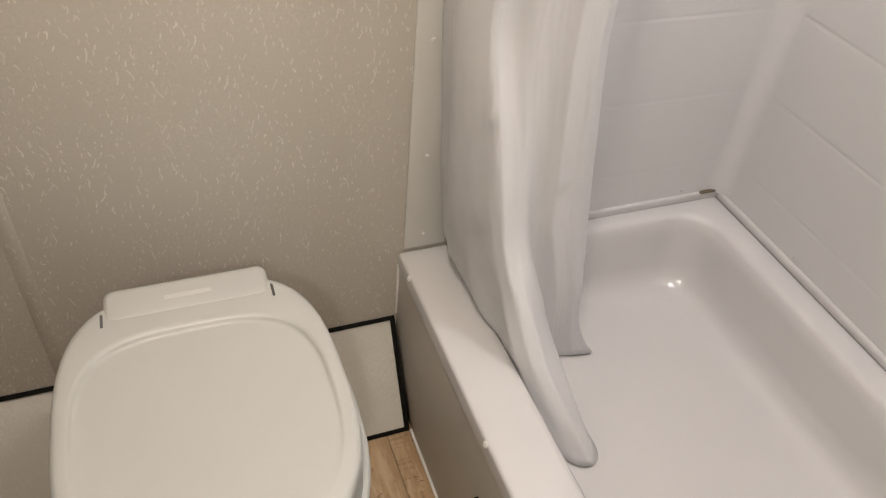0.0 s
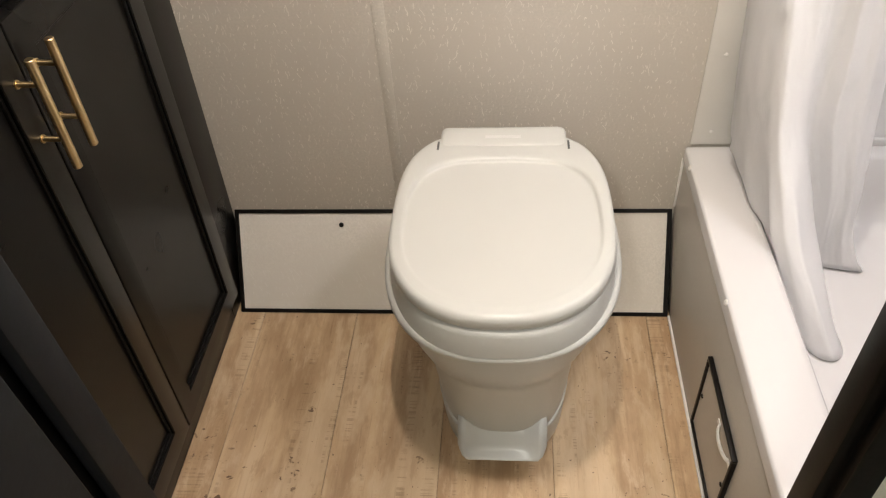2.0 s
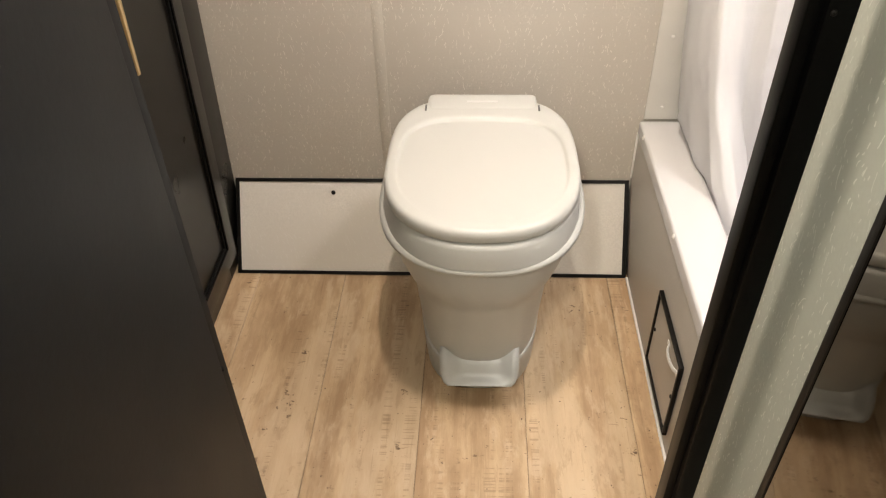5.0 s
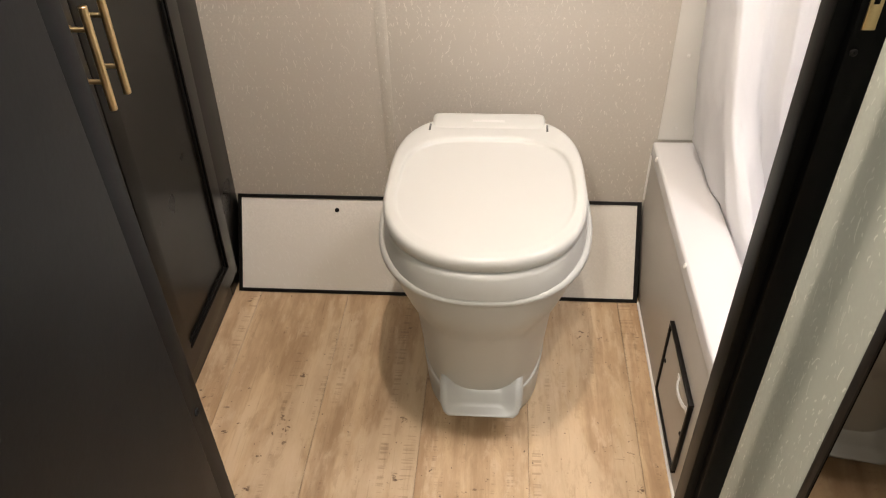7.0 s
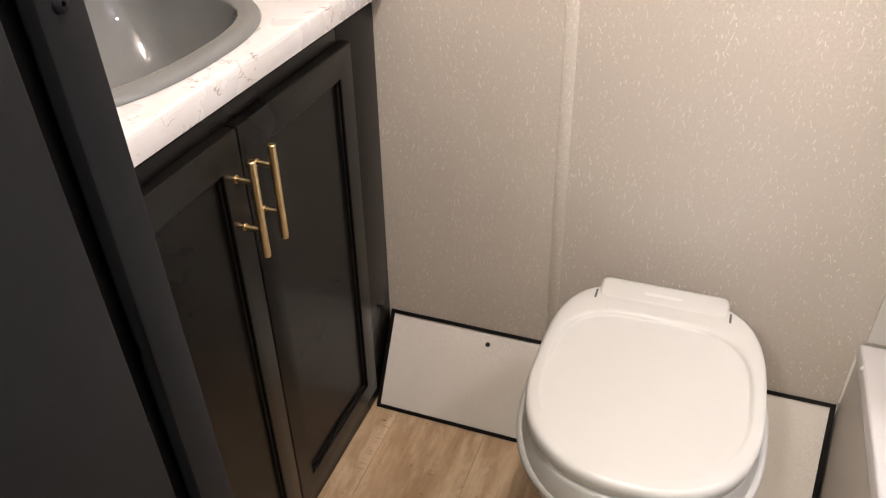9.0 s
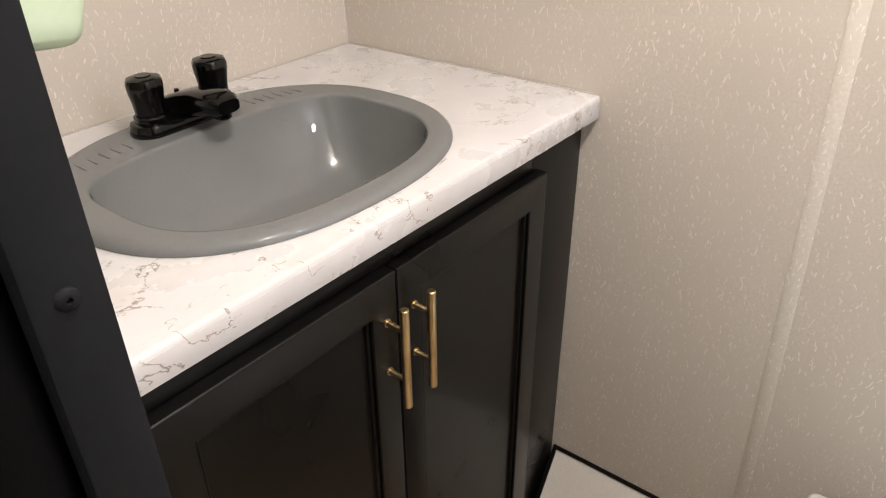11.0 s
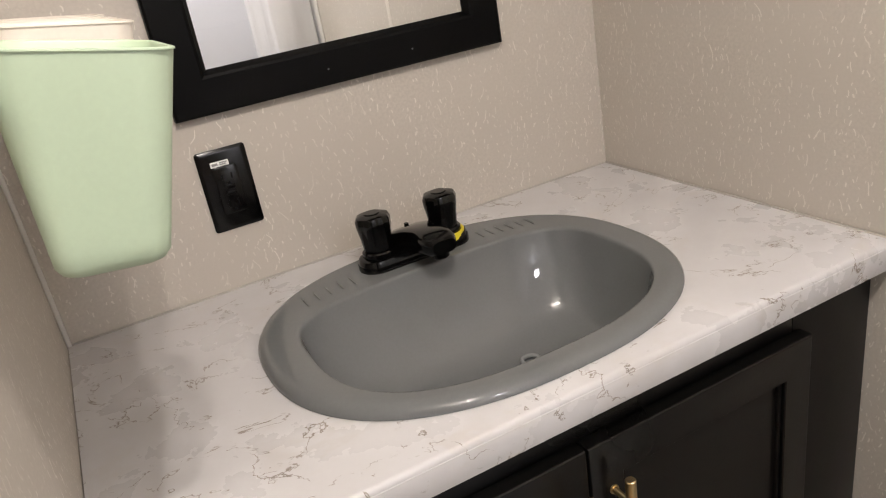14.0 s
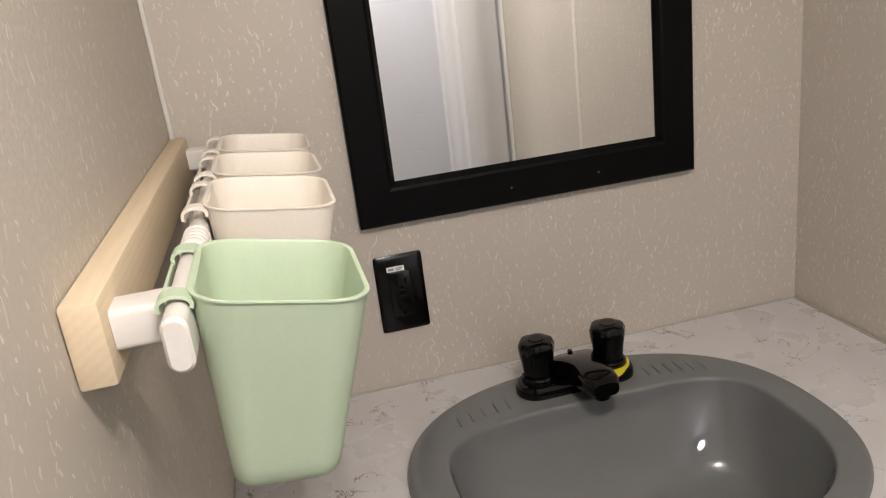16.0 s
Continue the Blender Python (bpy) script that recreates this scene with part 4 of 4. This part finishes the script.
toilet()


# ---- tub and shower ----
RIM = 0.348


def tub():
    t = thing("bathtub", 1.23, -0.45, 0, "white acrylic shallow bathtub with rounded rim and screws", "bathtub")
    x0, x1, y0, y1 = XT - 0.003, XR - 0.006, YD + 0.002, -0.004

    def level(z, grow, r):
        return rounded(x0 + grow, x1 - grow, y0 + grow, y1 - grow, z, r)

    def inner(z, s, r):
        return rounded(1.002 + s, 1.496 - s, -0.840 + s, -0.040 - s, z, r)

    loops = [level(RIM - 0.030, 0.0, 0.004), level(RIM - 0.006, 0.0, 0.004), level(RIM - 0.0015, 0.0015, 0.004), level(RIM, 0.006, 0.004),
             inner(RIM, -0.012, 0.075), inner(RIM - 0.002, -0.004, 0.072), inner(RIM - 0.009, 0.002, 0.070), inner(RIM - 0.030, 0.008, 0.068),
             inner(0.255, 0.018, 0.066), inner(0.228, 0.028, 0.064), inner(0.214, 0.046, 0.060), inner(0.209, 0.075, 0.055), inner(0.206, 0.16, 0.04)]
    part("shell", rings(loops + [inner(0.205, 0.235, 0.006)], False), TUB, t, smooth=55)
    floor_plate = bmesh.new()
    floor_plate.faces.new([floor_plate.verts.new(p) for p in inner(0.205, 0.235, 0.006)])
    part("tub_bottom", floor_plate, TUB, t)
    for y in (-0.064, -0.392, -0.715):
        part("screw", screw_head((x0 + 0.0005, y, RIM - 0.0065), (-1, 0, 0.5), 0.0052), WHITE_PLASTIC, t)
    part("wall_bead", box(1.0, x1, -0.0110, -0.0006, RIM - 0.002, RIM + 0.0160, 0.004, 4), TUB, t)
    part("wall_bead", box(x1 - 0.005, XR - 0.0006, YD + 0.02, -0.002, RIM - 0.002, RIM + 0.0163, 0.006, 4), TUB, t)
    part("caulk", box(1.505, 1.541, -0.0135, -0.0060, RIM + 0.0150, RIM + 0.0195, 0.002), CAULK, t, "aged brown caulk in the corner")


tub()


def apron():
    t = thing("tub_apron", XT, -0.45, 0, "plain grey tub apron board with white floor bead", "apron", kind="structure")
    part("board", box(XT, XT + 0.012, YD + 0.002, -0.002, 0.0, RIM - 0.028, 0.001), APRON, t)
    part("floor_bead", box(XT - 0.005, XT + 0.0005, YD + 0.002, -0.122, 0.0, 0.006, 0.002), WHITE_TRIM, t)
    part("corner_bead", box(XT - 0.004, XT + 0.0005, -0.006, -0.001, 0.20, RIM - 0.030, 0.001), WHITE_TRIM, t)


apron()


def access_hatch():
    y0, y1, z0, z1 = -0.587, -0.396, 0.036, 0.218
    t = thing("access_hatch", XT, (y0 + y1) / 2, z0, "grey access hatch with black edging on the tub apron", "hatch")
    part("panel", box(XT - 0.0045, XT - 0.0005, y0 + 0.004, y1 - 0.004, z0 + 0.004, z1 - 0.004), APRON, t)
    for a in ((y0, y1, z0, z0 + 0.0065), (y0, y1, z1 - 0.0065, z1), (y0, y0 + 0.0065, z0 + 0.0065, z1 - 0.0065), (y1 - 0.0065, y1, z0 + 0.0065, z1 - 0.0065)):
        part("edging", box(XT - 0.0085, XT - 0.0005, *a, 0.0012), BLACK_TRIM, t)
    part("screw", screw_head((XT - 0.0045, y1 - 0.014, 0.128), (-1, 0, 0), 0.0042), BLACK_TRIM, t)
    part("screw", screw_head((XT - 0.0045, y0 + 0.016, 0.126), (-1, 0, 0), 0.0042), BLACK_TRIM, t)
    pull = bmesh.new()
    loops = []
    for k in range(13):
        s = k / 12
        y = -0.505 - 0.062 * s
        x = XT - 0.0052 - 0.007 * math.sin(math.pi * s) ** 0.6
        loops.append([Vector((x + 0.0025 * math.cos(a), y, 0.186 + 0.0045 * math.sin(a))) for a in [2 * math.pi * j / 10 for j in range(10)]])
    rings(loops, True, pull)
    for y in (-0.501, -0.571):
        box(XT - 0.0062, XT - 0.0046, y - 0.006, y + 0.006, 0.181, 0.191, 0.0005, 1, pull)
    part("handle", pull, PULL_STEEL, t, "small bright steel pull handle")


access_hatch()


def surround():
    t = thing("shower_surround", 1.25, -0.45, RIM + 0.01, "white moulded shower wall panels with tile grooves", "shower wall", kind="structure")
    z0, z1, step = RIM + 0.0140, 1.90, 0.1460
    cuts = [0.435 + step * k for k in range(11) if 0.435 + step * k < z1 - 0.02]

    def profile():
        out = [(z0, 0.005)]
        for c in cuts:
            out += [(c - 0.0050, 0.005), (c - 0.0025, 0.0047), (c, 0.00455), (c + 0.0025, 0.0047), (c + 0.0050, 0.005)]
        return out + [(z1, 0.005)]

    def sheet(point, a0, a1):
        """A panel from a0 to a1 along its wall; point() gives a place from run, depth and height."""
        bm = bmesh.new()
        rows = [[bm.verts.new(point(a, d, z)) for a in (a0, a1)] for z, d in profile()]
        back = [[bm.verts.new(point(a, 0.0005, z)) for a in (a0, a1)] for z in (z0, z1)]
        for p, q in zip(rows, rows[1:]):
            bm.faces.new((p[0], p[1], q[1], q[0]))
        bm.faces.new((back[0][0], back[0][1], back[1][1], back[1][0]))
        for p, q in ((rows[0], back[0]), (rows[-1], back[1])):
            bm.faces.new((p[0], p[1], q[1], q[0]))
        for i in (0, 1):
            bm.faces.new([r[i] for r in rows] + [back[1][i], back[0][i]])
        return bm

    part("panel", sheet(lambda a, d, z: (a, YB - d, z), 0.990, XR - 0.040), SURROUND, t, smooth=6)
    part("panel", sheet(lambda a, d, z: (XR - d, a, z), YD + 0.012, -0.040), SURROUND, t, smooth=6)
    part("panel", sheet(lambda a, d, z: (a, YD + d, z), 0.990, XR - 0.040), SURROUND, t, smooth=6)
    cove = bmesh.new()
    loops = []
    for z in (z0, z1):
        loops.append([Vector((XR - 0.0402 + 0.0352 * math.sin(radians(a)), -0.0402 + 0.0352 * math.cos(radians(a)), z)) for a in range(0, 91, 6)] + [Vector((XR - 0.001, -0.001, z))])
    rings(loops, True, cove)
    part("corner_cove", cove, SURROUND, t)
    part("flange", box(XT + 0.006, 0.992, YB - 0.0035, YB - 0.0005, RIM + 0.003, z1, 0.001), FLANGE, t, "pale grey screwed edge flange")
    for z in (0.379, 0.536, 0.728, 0.92, 1.11, 1.30, 1.49):
        part("screw", screw_head((0.952 - 0.02 * (z - 0.379), YB - 0.0035, z), (0, -1, 0), 0.0038), WHITE_PLASTIC, t)
    for x in (1.465, 1.525):
        part("screw", screw_head((x, YB - 0.005, 0.3735), (0, -1, 0), 0.0032), STEEL, t)
    for y in (-0.035, -0.218, -0.453, -0.69):
        part("screw", screw_head((XR - 0.005, y, 0.3735), (-1, 0, 0), 0.0032), STEEL, t)


surround()


def shower_curtain():
    t = thing("shower_curtain", 1.03, -0.2, 0.2, "white fabric shower curtain gathered with its hem in the tub", "curtain")
    nu, nv, top = 150, 110, 1.84
    at = (0.0, 0.10, 0.16, 0.22, 0.28, 0.33, 0.38, 0.42, 0.48, 0.58, 0.72, 0.87, 1.0)
    hang = ((0.946, -0.015), (0.937, -0.080), (0.943, -0.126), (0.956, -0.150), (0.970, -0.149), (0.985, -0.153), (1.000, -0.166), (1.010, -0.168), (1.025, -0.178), (1.050, -0.188), (1.080, -0.192), (1.110, -0.174), (1.085, -0.050))
    pinch = ((0.964, -0.015), (0.956, -0.080), (0.960, -0.152), (0.972, -0.203), (0.988, -0.224), (1.008, -0.222), (1.028, -0.209), (1.036, -0.188), (1.046, -0.184), (1.068, -0.198), (1.108, -0.194), (1.152, -0.170), (1.120, -0.050))
    rim = ((0.980, -0.015), (0.972, -0.075), (0.980, -0.185), (0.990, -0.272), (1.010, -0.318), (1.040, -0.308), (1.070, -0.262), (1.074, -0.205), (1.078, -0.176), (1.112, -0.190), (1.140, -0.197), (1.168, -0.184), (1.150, -0.070))
    hem = ((1.002, -0.020), (1.004, -0.100), (1.008, -0.240), (1.040, -0.345), (1.074, -0.394), (1.102, -0.402), (1.126, -0.378), (1.114, -0.290), (1.100, -0.186), (1.128, -0.182), (1.168, -0.193), (1.210, -0.200), (1.190, -0.110))
    low = (0.352, 0.352, 0.335, 0.220, 0.213, 0.212, 0.213, 0.212, 0.212, 0.212, 0.213, 0.213, 0.212)
    levels = ((0.80, hang), (0.52, pinch), (0.365, rim))

    def ease(s):
        s = min(1.0, max(0.0, s))
        return s * s * (3 - 2 * s)

    def along(line, u):
        k = max(i for i in range(len(at) - 1) if at[i] <= u)
        s = (u - at[k]) / (at[k + 1] - at[k])
        return [p + (q - p) * s for p, q in zip(line[k], line[k + 1])]

    def section(u, z, floor_z):
        if z >= 0.80:
            return along(hang, u)
        for (za, a), (zb, b) in zip(levels, levels[1:]):
            if z >= zb:
                s = (za - z) / (za - zb)
                return [p + (q - p) * s for p, q in zip(along(a, u), along(b, u))]
        s = min(1.0, (0.365 - z) / max(0.004, 0.365 - floor_z))
        s = s ** (2.2 if u > 0.6 else 1.0)
        return [p + (q - p) * s for p, q in zip(along(rim, u), along(hem, u))]

    rows = []
    for j in range(nv + 1):
        v = (j / nv) ** 0.75
        row = []
        for i in range(nu + 1):
            u = i / nu
            floor_z = along([(h,) for h in low], u)[0]
            z = top + (floor_z - top) * v
            x, y = section(u, z, floor_z)
            row.append(Vector((x, y, z)))
        rows.append(row)
    for _ in range(12):      # soften the folds, ends and hem held
        rows = [[r[i] if i in (0, nu) else r[i] * 0.5 + (r[i - 1] + r[i + 1]) * 0.25 for i in range(nu + 1)] for r in rows]
    for _ in range(3):
        rows = [rows[j] if j in (0, nv) else [rows[j][i] * 0.5 + (rows[j - 1][i] + rows[j + 1][i]) * 0.25 for i in range(nu + 1)] for j in range(nv + 1)]
    bm = bmesh.new()
    grid = []
    for j, r in enumerate(rows):
        row = []
        for i, p in enumerate(r):
            u = i / nu
            out = (r[min(i + 1, nu)] - r[max(i - 1, 0)])
            out = Vector((out.y, -out.x, 0)).normalized() * -1
            d = 0.0028 * noise.noise(Vector((11 * u, 1.6 * p.z, 1.7))) - 0.0014 * abs(noise.noise(Vector((22 * u + 4 * p.z, 9 * p.z, 4.1)))) - 0.0007 * abs(noise.noise(Vector((38 * u - 14 * p.z, 24 * p.z, 7.3)))) - 0.0030 * abs(math.sin(2 * math.pi * 3.2 * u + 0.8))
            if 0.08 < u < 0.44:
                d += 0.0075 * (0.5 - abs(math.sin(math.pi * 12 * u + 1.5 * p.z)) ** 0.8) * ease((0.50 - p.z) / 0.10) * ease((u - 0.08) / 0.05) * ease((0.44 - u) / 0.05)
            for cu, cz, su, sz, tilt, deep in ((0.17, 0.525, 0.026, 0.006, 0.50, 0.0040), (0.30, 0.508, 0.020, 0.006, 0.45, 0.0036), (0.20, 0.560, 0.020, 0.012, 0.80, 0.002), (0.10, 0.395, 0.03, 0.006, 0.3, 0.004), (0.62, 0.600, 0.07, 0.010, 0.05, 0.003), (0.84, 0.430, 0.05, 0.008, 0.4, 0.002), (0.22, 0.700, 0.04, 0.010, 0.5, 0.004)):
                h = p.z - cz - tilt * (u - cu)
                d += deep * math.exp(-((u - cu) / su) ** 2) * (math.exp(-(h / sz) ** 2) - 0.7 * math.exp(-((h + 2.2 * sz) / (1.6 * sz)) ** 2))
            q = p - out * d if j < nv else p
            q.y = min(q.y, -0.009)
            if q.x < 1.004 and q.z < RIM + 0.003:
                q.z = RIM + 0.003
            row.append(bm.verts.new(q))
        grid.append(row)
    for j in range(nv):
        for i in range(nu):
            bm.faces.new((grid[j][i], grid[j][i + 1], grid[j + 1][i + 1], grid[j + 1][i]))
    ob = part("cloth", bm, CURTAIN, t, smooth=80)
    thick = ob.modifiers.new("thickness", "SOLIDIFY")
    thick.thickness = 0.0012
    rail_bar = thing("curtain_rod", 0.990, -0.45, 1.85, "white curtain rod over the tub", "curtain rod")
    part("bar", rod((0.990, YD + 0.006, 1.87), (0.990, -0.006, 1.87), 0.0125, 20), WHITE_PLASTIC, rail_bar)
    for y in (YD + 0.0055, -0.0125):
        part("socket", rod((0.990, y, 1.87), (0.990, y + 0.007, 1.87), 0.024, 20, 0.001), WHITE_PLASTIC, rail_bar)
    for k in range(7):
        y = -0.030 - 0.022 * k
        ring = [[Vector((0.990 + (0.020 + 0.0022 * math.cos(b)) * math.cos(a), y + 0.0022 * math.sin(b), 1.862 + (0.022 + 0.0022 * math.cos(b)) * math.sin(a))) for b in [2 * math.pi * q / 6 for q in range(6)]] for a in [2 * math.pi * q / 20 for q in range(20)]]
        part("ring", rings(ring, False, None, True), WHITE_PLASTIC, t)


shower_curtain()


# ---- floor planks ----
def planks():
    wide = 0.2025
    for i in range(-3, 5):
        x0 = 0.0555 + wide * i
        x0, x1 = max(x0, XL + 0.001), min(x0 + wide, XT + 0.010)
        if x1 - x0 < 0.01:
            continue
        y = YB - 0.002
        first = random.Random(40 + i)
        length = first.uniform(0.95, 1.2)
        while y > HALL_END + 0.01:
            y2 = max(HALL_END + 0.002, y - length)
            if y2 - HALL_END < 0.08:
                y2 = HALL_END + 0.002
            part("plank", box(x0 + 0.0003, x1 - 0.0003, y2 + 0.0003, y - 0.0003, -0.0030, 0.0, 0.0007, 1), PLANK, floor)
            y = y2
            length = first.uniform(0.9, 1.2)


planks()
